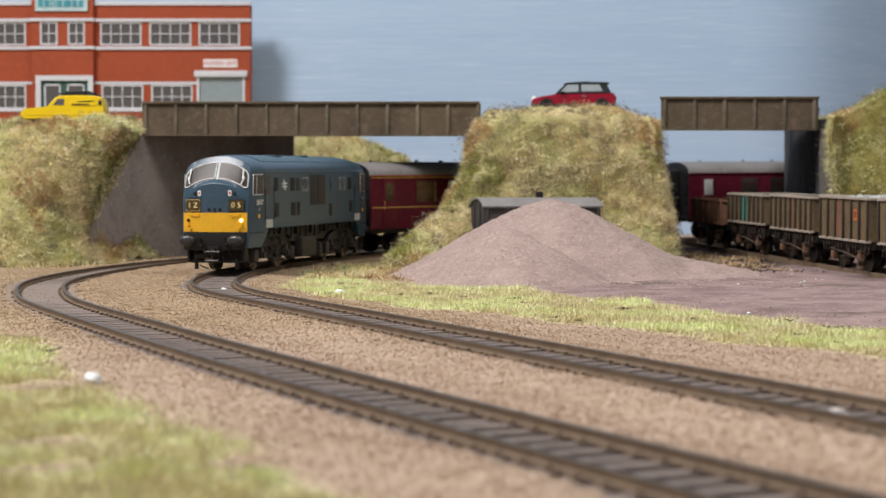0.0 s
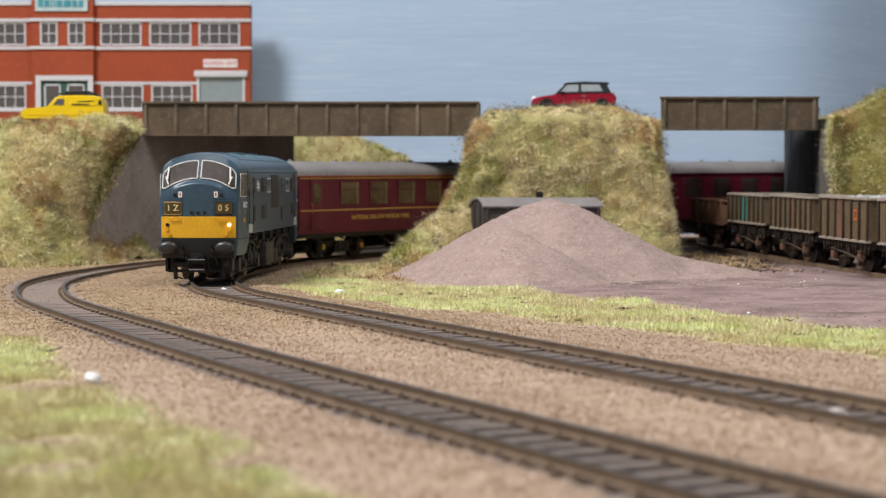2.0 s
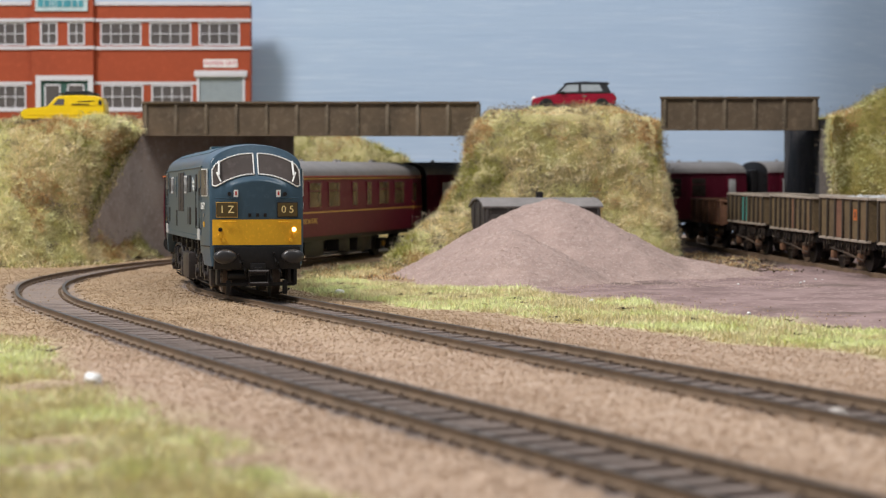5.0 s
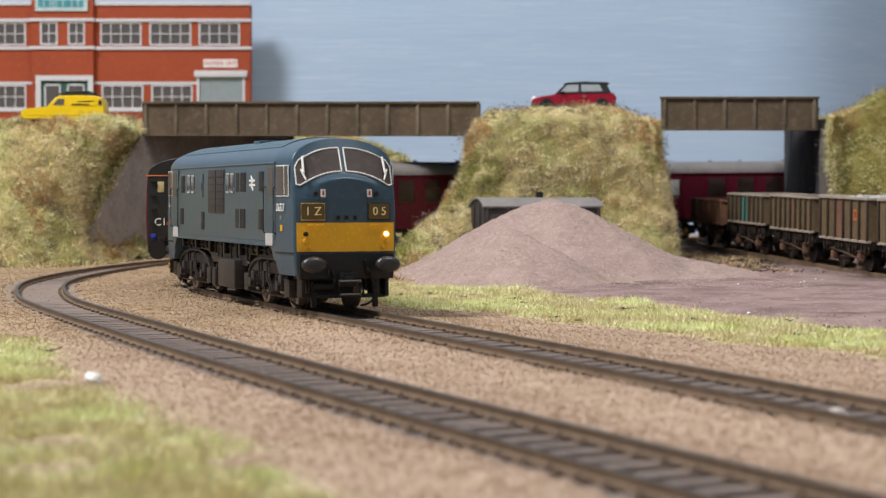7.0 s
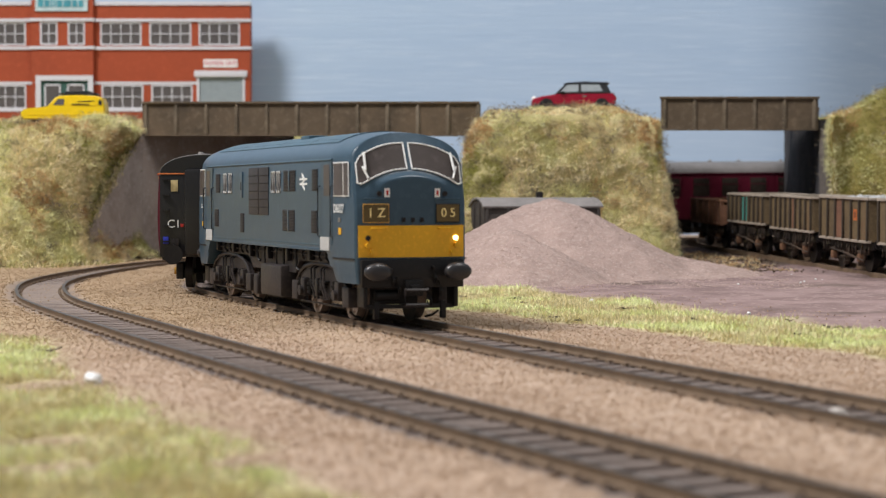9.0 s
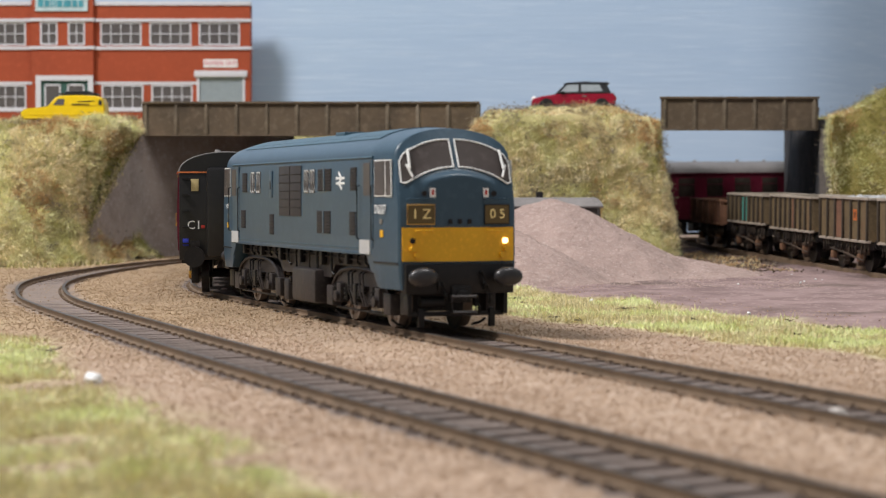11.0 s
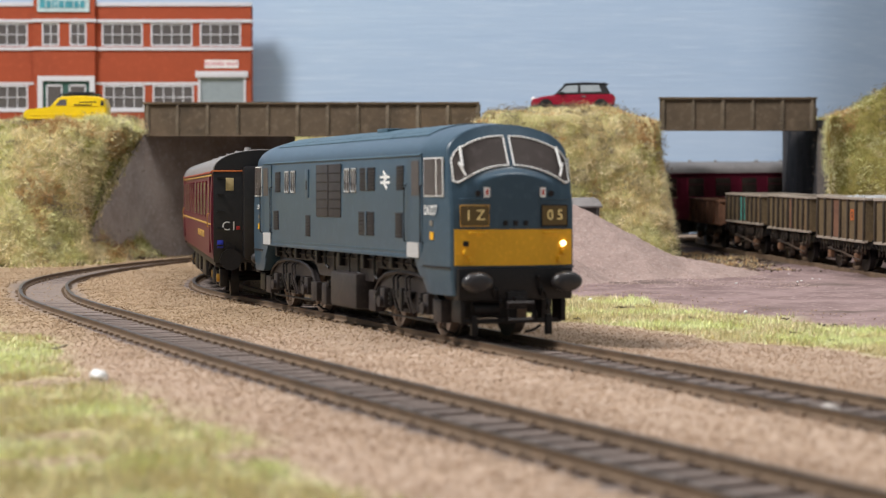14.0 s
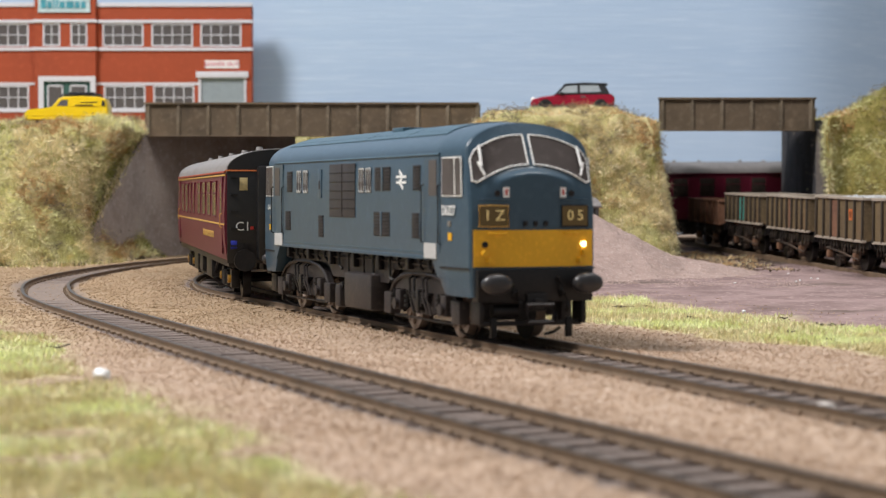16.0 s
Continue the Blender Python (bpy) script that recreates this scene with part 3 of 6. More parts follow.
def hill(name, rows, n, m, amp, label, density, length, kind="structure", gold=0.3, seed=1, dark=0.42, turf="turf"):
    """A grassy bank: net of places, roughened, with fibres and dark clumps standing on it."""
    rng = random.Random(seed)
    net = lift(rows, n, m)
    bm = nb()
    vs = []
    for r in net:
        vs.append([bm.verts.new(p + Vector((noise.noise(p * 0.045), noise.noise(p * 0.045 + Vector((9, 3, 1))), noise.noise(p * 0.05 + Vector((4, 7, 2))))) * amp
                                + Vector((noise.noise(p * 0.11), noise.noise(p * 0.11 + Vector((3, 3, 3))), noise.noise(p * 0.12))) * amp * 0.75
                                + Vector((noise.noise(p * 0.31), noise.noise(p * 0.31 + Vector((3, 3, 3))), noise.noise(p * 0.32))) * amp * 0.3) for p in r])
    for a, b in zip(vs, vs[1:]):
        for i in range(len(a) - 1):
            bm.faces.new((a[i], a[i + 1], b[i + 1], b[i]))
    bmesh.ops.recalc_face_normals(bm, faces=bm.faces)
    spots = []
    mid = sum((v.co for v in bm.verts), Vector()) / len(bm.verts)
    for f in bm.faces:
        c = f.calc_center_median()
        nrm = f.normal.copy()
        if nrm.dot(c - mid) < 0 and nrm.z < 0.2:
            nrm.negate()
        if nrm.z < -0.2:
            nrm.negate()
        k = f.calc_area() * density
        k = int(k) + (rng.random() < k - int(k))
        pts = [v.co.copy() for v in f.verts]
        for _ in range(k):
            s, t = rng.random(), rng.random()
            p = pts[0].lerp(pts[1], s).lerp(pts[3].lerp(pts[2], s), t)
            spots.append((p - nrm * 0.3, nrm))
    ob = thing(name, bm, M[turf], label, "embankment", "", kind, smooth=60)
    kinds = {"blade": [], "blade_gold": [], "blade_brown": [], "blade_dark": []}
    for s in spots:
        e = 1.5 * noise.noise(s[0] * 0.027 + Vector((31, 8, 4))) + 0.5 * noise.noise(s[0] * 0.12 + Vector((1, 9, 2))) + rng.gauss(0, 0.12)
        a = 1.6 * noise.noise(s[0] * 0.024) + 0.6 * noise.noise(s[0] * 0.1) + rng.gauss(0, 0.12)
        b = 1.5 * noise.noise(s[0] * 0.032 + Vector((20, 3, 7))) + 0.6 * noise.noise(s[0] * 0.1 + Vector((5, 1, 2))) + rng.gauss(0, 0.12)
        kinds["blade_dark" if e > dark else "blade_brown" if b > 0.36 else "blade_gold" if a > 0.12 - gold else "blade"].append(s)
    for key, lab in (("blade", "lime green static grass fibres"), ("blade_gold", "pale straw static grass fibres"), ("blade_brown", "russet static grass fibres"), ("blade_dark", "olive green static grass fibres")):
        blades("grass", kinds[key], length, M[key], ob, lab, rng=rng)
    # longer tussocks fanning out from points
    tuss = []
    for p, nrm in rng.sample(spots, max(6, len(spots) // 130)):
        for _ in range(rng.randint(10, 22)):
            f = (nrm + Vector((rng.gauss(0, 0.9), rng.gauss(0, 0.6), rng.gauss(0.3, 0.8)))).normalized()
            tuss.append((p + Vector((rng.gauss(0, 0.7), rng.gauss(0, 0.5), rng.gauss(0, 0.6))), f))
    k = int(len(tuss) * 0.6)
    blades("tussock", tuss[:k], length * 1.35, M["blade_gold"], ob, "pale straw tussocks", 0.2, rng)
    blades("tussock", tuss[k:], length * 1.35, M["blade"], ob, "lime green tussocks", 0.2, rng)
    # dark scrub clumps
    bm = nb()
    for p, nrm in rng.sample(spots, max(4, len(spots) // 140)):
        if noise.noise(p * 0.06 + Vector((5, 5, 5))) < 0.0:
            continue
        for _ in range(rng.randint(6, 13)):
            q = p + Vector((rng.gauss(0, 2.2), rng.gauss(0, 1.0), rng.gauss(0, 1.2))) + nrm * rng.uniform(1.5, 3.5)
            d = Vector((rng.gauss(0, 1.2), rng.gauss(0, 0.8), rng.gauss(0, 0.8))).normalized() * rng.uniform(1.0, 3.2)
            e = d.cross(Vector((rng.gauss(0, 1), rng.gauss(0, 1), 0.3))).normalized() * 0.22
            f = d.cross(e).normalized() * 0.22
            a, b, c, t = bm.verts.new(q - e), bm.verts.new(q + e), bm.verts.new(q + f), bm.verts.new(q + d)
            for tri in ((a, b, t), (b, c, t), (c, a, t), (a, c, b)):
                bm.faces.new(tri)
    if len(bm.faces):
        tagged(part("scrub", bm, M["twigs"], ob, "small grey-brown twiggy clumps", 0), kind="stuff")
    return ob


# right rear of the bank is added unseen, to block lamp light on coaches
hill("embankment_middle", [
    [(8, 1098, 0), (-18, 1040, -1), (-34, 975, -3), (-14, 955, -4), (60, 1028, -2), (112, 1016, -1), (123, 1050, 1), (126, 1220, 2)],
    [(9, 1100, 13), (-8, 1045, 13), (-14, 1005, 13), (0, 1000, 13), (66, 1032, 14), (110, 1024, 12), (121, 1055, 12), (125, 1220, 12)],
    [(11, 1103, 30), (5, 1050, 30), (6, 1030, 30), (18, 1022, 30), (70, 1036, 30), (109, 1030, 28), (119, 1058, 28), (124, 1218, 28)],
    [(15, 1107, 52), (12, 1060, 52), (16, 1042, 52), (26, 1036, 52), (70, 1040, 53), (108, 1038, 52), (117, 1060, 52), (123, 1216, 52)],
    [(20, 1110, 71), (19, 1066, 72), (22, 1052, 73), (34, 1047, 75), (70, 1046, 76), (102, 1050, 74), (113, 1064, 72), (121, 1214, 74)],
    [(24, 1110, 76), (26, 1080, 77), (30, 1070, 78), (40, 1062, 78), (70, 1060, 79), (98, 1062, 78), (108, 1080, 76), (118, 1212, 79)],
    [(40, 1165, 81), (44, 1108, 81), (50, 1104, 82), (56, 1102, 82), (70, 1102, 82), (84, 1102, 82), (92, 1108, 81), (108, 1206, 82)],
    [(60, 1165, 83), (60, 1160, 83), (60, 1150, 83), (64, 1150, 83), (70, 1150, 83), (76, 1150, 83), (84, 1170, 83), (98, 1196, 83)]],
    14, 11, 3.4, "steep bank of straw and green static grass between the bridges", 3.8, 4.0, gold=0.16, seed=2, dark=0.42)

hill("embankment_left", [
    [(-420, 985, -3), (-330, 985, -3), (-250, 980, -3), (-210, 985, -3), (-187, 1002, -1), (-171, 1038, 1), (-152, 1087, 1)],
    [(-420, 1000, 20), (-330, 1000, 20), (-250, 994, 20), (-212, 996, 20), (-191, 1014, 18), (-184, 1040, 14), (-166, 1088, 8)],
    [(-420, 1012, 42), (-330, 1012, 42), (-250, 1008, 42), (-212, 1010, 44), (-190, 1024, 44), (-180, 1048, 46), (-173, 1088, 46)],
    [(-420, 1034, 63), (-330, 1034, 63), (-250, 1030, 64), (-205, 1032, 68), (-178, 1044, 70), (-170, 1060, 70), (-167, 1088, 70)],
    [(-420, 1060, 70), (-330, 1060, 70), (-250, 1058, 70.5), (-200, 1060, 72), (-178, 1064, 74), (-172, 1070, 74), (-170, 1090, 74)],
    [(-420, 1130, 76), (-330, 1130, 76), (-250, 1130, 76), (-205, 1130, 77), (-185, 1130, 77), (-178, 1130, 77), (-172, 1130, 77)]],
    14, 11, 3.6, "steep bank of pale straw and green static grass", 3.2, 4.2, gold=0.14, seed=3, dark=0.46)

hill("embankment_right", [
    [(232, 1300, 0), (213, 1093, 2), (224, 1070, 0), (262, 1062, -1), (330, 1060, -1), (460, 1060, -1)],
    [(232, 1300, 40), (213, 1094, 40), (222, 1080, 40), (262, 1072, 44), (330, 1068, 46), (460, 1068, 46)],
    [(232, 1300, 72), (213, 1096, 72), (224, 1088, 75), (258, 1082, 80), (330, 1080, 88), (460, 1080, 88)],
    [(232, 1300, 76), (218, 1110, 78), (232, 1104, 84), (258, 1104, 96), (330, 1104, 104), (460, 1104, 104)],
    [(232, 1300, 78), (228, 1150, 78), (240, 1150, 82), (262, 1150, 92), (330, 1150, 98), (460, 1150, 98)]],
    10, 8, 2.5, "grassy bank in olive green and straw beside the bridge", 1.9, 3.8, gold=-0.3, seed=4, dark=-0.05, turf="turf_dark")

hill("embankment_far", [
    [(-122, 1300, 0), (-60, 1290, 0), (-20, 1290, 0), (0, 1310, 0)],
    [(-122, 1305, 62), (-64, 1300, 56), (-34, 1300, 48), (-12, 1315, 30)],
    [(-122, 1312, 76), (-66, 1310, 71), (-40, 1308, 64), (-22, 1316, 56)],
    [(-122, 1345, 78), (-66, 1345, 74), (-42, 1345, 66), (-26, 1345, 56)]],
    10, 8, 3.0, "tawny grass bank behind the bridge", 1.2, 4.5, gold=0.2, seed=5, dark=0.2)

# upper level behind the left bank, on which the factory stands
sheet("upper_ground", 40, 30, lambda s, t: (-520 + 350 * s + 60 * t * s, 1100 + 360 * t, 74 + 8 * smooth(0, 0.5, t) + 1.0 * bumps(s * 400, t * 400, 0.03)), M["turf"],
      "grassed upper level behind the bank", "ground", "structure")

# painted backdrop board; its right end is bent back only to darken it
M["sky"] = mat("brushed_pale_blue_paint", (0.43, 0.568, 0.755), 0.55, alt=(0.475, 0.608, 0.785), scale=7, fine=(0.56, 0.68, 0.845), stretch=(0.5, 1, 11), bump=0.35, bump_scale=50)
bm = nb()
pts = [(-900, 1480), (225, 1480), (245, 1481), (262, 1484.5), (278, 1490), (294, 1498.5), (312, 1511), (334, 1529), (370, 1560), (440, 1620), (620, 1773)]
for a, b in zip(pts, pts[1:]):
    bm.faces.new([bm.verts.new((a[0], a[1], -30)), bm.verts.new((b[0], b[1], -30)), bm.verts.new((b[0], b[1], 620)), bm.verts.new((a[0], a[1], 620))])
bmesh.ops.remove_doubles(bm, verts=bm.verts, dist=0.01)
r = bmesh.ops.extrude_face_region(bm, geom=list(bm.faces))
for v in [g for g in r["geom"] if isinstance(g, bmesh.types.BMVert)]:
    v.co += Vector((6, 9, 0))
thing("backdrop", bm, M["sky"], "backdrop boards painted pale sky blue with brush marks, right end angled back to catch less light", "backdrop", "", "structure", smooth=50)


# ---- bridges ----
def plate_bridge(name, x0, x1, y0, y1, ztop, zbot, stiffeners, label, back=(0.0, 0.0)):
    """Plate girders either side of a deck; the front girder has a capping and upright stiffeners."""
    br = empty(name, at((x0 + x1) / 2, y0, zbot), label, "bridge", "bridges", "structure")
    cx = (x0 + x1) / 2
    w = (x1 - x0) / 2
    h = ztop - zbot

    def girder(yy, low, lo_, hi_):
        bm = nb()
        box(bm, -w + lo_, w + hi_, yy - 0.7, yy + 0.7, low, h - 0.5)
        g = part("girder", bm, M["girder"], br)
        bm = nb()
        box(bm, -w - 0.5 + lo_, w + 0.5 + hi_, yy - 2.0, yy + 2.0, h - 1.3, h, 0.25)
        part("top_flange", bm, M["girder"], g)
        bm = nb()
        box(bm, -w + lo_, w + hi_, yy - 1.8, yy + 1.8, low, low + 0.9, 0.2)
        part("bottom_flange", bm, M["girder"], g)
        for s in stiffeners if low == 0 else ():
            bm = nb()
            box(bm, s - cx - 0.5, s - cx + 0.5, yy - 1.75, yy, low + 0.9, h - 1.3, 0.15)
            box(bm, s - cx - 1.3, s - cx + 1.3, yy - 1.0, yy, low + 0.9, h - 1.3, 0.12)
            part("stiffener", bm, M["girder_rib"], g)
    girder(0.0, 0.0, 0.0, 0.0)
    girder(y1 - y0, 6.5, *back)
    bm = nb()
    box(bm, -w + max(0, back[0]), w, 0.8, y1 - y0 - 0.8, 6.5, 9.0)
    part("deck", bm, M["dark_wall"], br, "dark underside of the road deck")
    return br


K = 1090 / 3500.0
# both decks are lengthened out of sight at the back to shade the coaches
plate_bridge("bridge_long", (253 - 784) * K, (847 - 784) * K, 1090, 1212, 86.4, 67.4, [(253 - 784) * K + 2 + 16.62 * i for i in range(12)], "long brown weathered plate girder road bridge", (-14.0, 2.0))
plate_bridge("bridge_short", (1170 - 784) * K, (1448 - 784) * K, 1092, 1232, 89.2, 70.6, [(1170 - 784) * K + 2 + 16.5 * i for i in range(6)], "short brown weathered plate girder road bridge", (16.0, 27.0))


def wall(name, pts, z0, tops, thick, material, label):
    """A wall along plan points, with its own top height at each."""
    bm = nb()
    n = len(pts)
    for i in range(n - 1):
        a, b = Vector((*pts[i], 0)), Vector((*pts[i + 1], 0))
        d = (b - a).normalized()
        o = Vector((-d.y, d.x, 0)) * thick
        lo = [a, b, b + o, a + o]
        vs = [bm.verts.new((p.x, p.y, z0)) for p in lo] + [bm.verts.new((p.x, p.y, t)) for p, t in zip(lo, (tops[i], tops[i + 1], tops[i + 1], tops[i]))]
        for f in ((0, 3, 2, 1), (4, 5, 6, 7), (0, 1, 5, 4), (1, 2, 6, 5), (2, 3, 7, 6), (3, 0, 4, 7)):
            bm.faces.new([vs[k] for k in f])
    return thing(name, bm, material, label, "wall", "", "structure", smooth=0)


wall("wall_abutment", [(-165, 1088), (-90, 1196)], -4, [73.5, 73.5], 6, M["concrete"], "grey card abutment wall under the long bridge")
wall("wall_wing", [(-183, 1026), (-164.9, 1088.2)], -4, [17, 70], 5, M["concrete"], "grey sloping wing wall beside the grassy bank")
# pier runs on unseen behind the bank to keep lamp light off the coaches
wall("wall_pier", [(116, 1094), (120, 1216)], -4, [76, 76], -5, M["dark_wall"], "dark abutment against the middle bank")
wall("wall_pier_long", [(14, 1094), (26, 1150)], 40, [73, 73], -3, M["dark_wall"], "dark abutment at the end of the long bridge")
wall("wall_east", [(221.5, 1285), (208, 1094)], -4, [76.8, 76.8], 5, M["slate_wall"], "dark grey abutment under the short bridge")
wall("wall_east_wing", [(208, 1093.5), (213.5, 1086)], -4, [72, 66], 4, M["dull_wall"], "dull brown wing wall beside the short bridge")


# ---- spoil heap ----
def heap(x, y):
    def cone(cx, cy, h, rx, ry):
        d = math.hypot((x - cx) / rx, (y - cy) / ry)
        return h * max(0.0, 1 - d) - (2.2 * max(0, 0.16 - d) / 0.16 * h / 30)
    a, b = cone(49, 908, 39, 76, 80), cone(29, 838, 26, 44, 52)
    c = cone(95, 915, 12, 55, 70)
    z = max(a, b, c) + 0.5 * math.exp(-abs(a - b) / 2)
    return z + 0.9 * bumps(x, y, 0.06) + 0.5 * bumps(x, y, 0.3)


def heap_place(s, t):
    x, y = -60 + 250 * s, 770 + 250 * t
    z = heap(x, y)
    return x, y, (ground_z(x, y) + z - 1.6)


heap_ob = sheet("gravel_mound", 170, 150, heap_place, M["stone"], "pinkish stony spoil tipped as a mound in the yard", "mound", "")


# ---- loose grains and verge grass ----
def grains(name, spots, size, material, label, rng, parent=None):
    """Loose angular stones lying on the surface."""
    vs, fs = [], []
    for p in spots:
        q = Euler((rng.random() * 6.3, rng.random() * 6.3, rng.random() * 6.3)).to_matrix()
        r = size * rng.uniform(0.45, 1.3)
        k = len(vs)
        for c in ((1, 0, -0.6), (-0.6, 0.8, -0.5), (-0.5, -0.9, -0.4), (0.1, 0.1, 0.9)):
            vs.append((Vector(p) + q @ (Vector(c) * r)) * MM)
        fs += [(k, k + 2, k + 1), (k, k + 1, k + 3), (k + 1, k + 2, k + 3), (k + 2, k, k + 3)]
    me = bpy.data.meshes.new(name)
    me.from_pydata(vs, [], fs)
    me.materials.append(material)
    ob = new(name, me)
    if parent is not None:
        ob.parent = parent
        return tagged(ob, label, "", "", "stuff")
    return tagged(ob, label, "ballast", "", "stuff")


rg = random.Random(21)
spots, browner = [], []
while len(spots) + len(browner) < 60000:
    t = rg.random()
    y = 225 + 890 * t
    x = rg.uniform(-0.24, 0.24) * y
    o = off_line(x, y)
    if bed_amount(x, y) > 0.3 and rg.random() < 0.93:
        continue
    if o < -150 or grass_amount(x, y) > rg.uniform(0.2, 0.9) or (yard_amount(x, y) > 0.3 and rg.random() < 0.9):
        continue
    (browner if rg.random() < tan_amount(x, y) else spots).append((x, y, ground_z(x, y) + 0.03))
grains("ballast", spots, 0.3, M["grain"], "loose buff ballast grains", rg)
grains("ballast", browner, 0.33, M["tan_grain"], "loose tan-brown ballast grains inside the bend", rg)
spots = []
while len(spots) < 26000:
    x, y = rg.uniform(-50, 150), rg.uniform(775, 960)
    z = heap(x, y)
    if z < 0.6:
        if rg.random() < 0.9:
            continue
    spots.append((x, y, ground_z(x, y) + max(z - 1.6, 0) - 0.04))
grains("gravel", spots, 0.3, M["heap_grain"], "loose gravel on the heap", rg, heap_ob)

tufts = {"blade_verge": [], "blade_pale": []}
n = 0
while n < 95000:
    y = 228 + 800 * rg.random() ** 0.9
    x = rg.uniform(-0.25, 0.25) * y
    g = grass_amount(x, y)
    if g < 0.25 + rg.random() * 0.5 or (heap(x, y) > 1.5 and y > 770):
        continue
    n += 1
    key = "blade_verge" if bumps(x, y, 0.035, 4) + rg.gauss(0, 0.2) > 0.06 else "blade_pale"
    tufts[key].append((Vector((x, y, ground_z(x, y) - 0.1)), Vector((0, 0, 1))))
for key, lab in (("blade_verge", "pale lime static grass on the board"), ("blade_pale", "faded straw static grass on the board")):
    tagged(blades("grass", tufts[key], 2.1, M[key], None, lab, 0.2, rg), category="grass")

# earth and scrub between the heap, the bank and the siding
spots, dirt = [], []
while len(spots) < 5200:
    x, y = rg.uniform(95, 172), rg.uniform(930, 1120)
    if abs(x - 135 - 0.1 * (1030 - y)) > 38 * (0.6 + 0.6 * bumps(x, y, 0.04, 3)) or bumps(x, y, 0.07, 6) + rg.gauss(0, 0.12) < -0.02:
        continue
    spots.append((Vector((x, y, ground_z(x, y) - 0.2)), Vector((0, 0, 1))))
    if len(spots) % 2:
        dirt.append((x + rg.gauss(0, 6), y + rg.gauss(0, 8), ground_z(x, y) + 0.1))
tagged(blades("grass", spots[:3600], 2.6, M["blade_brown"], None, "russet scrub grass beside the siding", 0.2, rg), category="grass")
tagged(blades("grass", spots[3600:], 3.0, M["blade_pale"], None, "faded straw tufts beside the siding", 0.2, rg), category="grass")
M["earth_grain"] = blade_material("dark_earth_crumb", (0.13, 0.09, 0.065), (0.08, 0.055, 0.04), (0.22, 0.16, 0.12))
grains("earth", dirt, 0.9, M["earth_grain"], "dark earth crumbs beside the siding", rg)

# scrub at the toes of the banks and along the wing wall
toe, stray, brush = [], [], []
while len(toe) < 5200:
    x, y = rg.uniform(-62, 4), rg.uniform(865, 1000)
    if off_line(x, y) > -26 - 10 * bumps(x, y, 0.05, 7) or heap(x, y) > 1.2 or bumps(x, y, 0.05, 11) + rg.gauss(0, 0.15) < -0.12:
        continue
    toe.append((Vector((x, y, ground_z(x, y) - 0.2)), Vector((0, 0, 1))))
while len(stray) < 4200:
    k = rg.random()
    if rg.random() < 0.35:
        x, y, z = -186 + 19 * k + rg.gauss(0, 1.0), 1020 + 66 * k, 14 + 54 * k + rg.gauss(0, 2.0)
    else:
        x, y = -215 + 62 * k + rg.gauss(0, 4), 985 + 40 * k * k + rg.gauss(0, 9)
        if off_outer(x, y) > -19 and off_line(x, y) < 90:
            continue
        z = ground_z(x, y) - 0.2
    stray.append((Vector((x, y, z)), Vector((0, -0.3, 1)).normalized()))
for p, nrm in rg.sample(toe, 60) + rg.sample(stray, 55):
    for _ in range(7):
        brush.append((p + Vector((rg.gauss(0, 1.2), rg.gauss(0, 1.2), 0.2)), nrm))
tuft = [(Vector((74 + rg.gauss(0, 4.5), 1113 + rg.gauss(0, 1.5), 83)), Vector((rg.gauss(0, 0.5), 0, 1)).normalized()) for _ in range(260)]
tagged(blades("grass", tuft, 14.0, M["blade_brown"], None, "dry brown grass tuft beside the red car", 0.25, rg), category="grass")
cut = int(len(toe) * 0.62)
tagged(blades("grass", toe[:cut], 2.8, M["blade_brown"], None, "russet scrub grass at the foot of the bank", 0.2, rg), category="grass")
tagged(blades("grass", toe[cut:], 3.0, M["blade_gold"], None, "straw tufts at the foot of the bank", 0.2, rg), category="grass")
tagged(blades("grass", stray[:2400], 3.4, M["blade_gold"], None, "straw grass along the foot of the wing wall", 0.2, rg), category="grass")
tagged(blades("grass", stray[2400:], 3.4, M["blade_dark"], None, "olive grass along the edge of the wing wall", 0.2, rg), category="grass")
tagged(blades("scrub", brush, 3.6, M["leaf"], None, "dark dry scrub at the foot of the banks", 0.22, rg), category="scrub")


# ---- the locomotive ----
HALF = 93.2


def nose(y, z):
    """How far the cab front lies behind the foremost plane."""
    q = min(abs(y), 17.3)
    brow = 39.5 - 4.9 * (q / 15.0) ** 2
    k = max(0.0, z - brow)
    shelf = min(1.0, k / 2.1)
    return 0.02 * max(0.0, z - 20) + 1.5 * max(0.0, 1 - (q / 12.5) ** 2) * shelf * shelf * (3 - 2 * shelf) + (0.52 - 0.2 * (q / 16) ** 2) * max(0.0, k - 0.6) + 1.5 * (q / 17.3) ** 2.6


def loco_ring(n=18):
    """Half outline of the body, from the skirt up and over."""
    pts = [(16.6, 10.8), (17.1, 14.5), (17.3, 19.3), (17.3, 25.0), (17.3, 32.0), (17.3, 38.0), (17.2, 42.0), (16.9, 44.3)]
    for i in range(1, n):
        a = math.pi / 2 * i / n
        pts.append((16.9 * math.cos(a), 44.5 + 8.0 * math.sin(a) ** 0.95))
    pts.append((0.0, 52.5))
    return pts + [(-y, z) for y, z in pts[-2::-1]]


def roof_z(y):
    return 44.5 + 8.0 * max(0.0, 1 - (y / 16.9) ** 2) ** 0.475


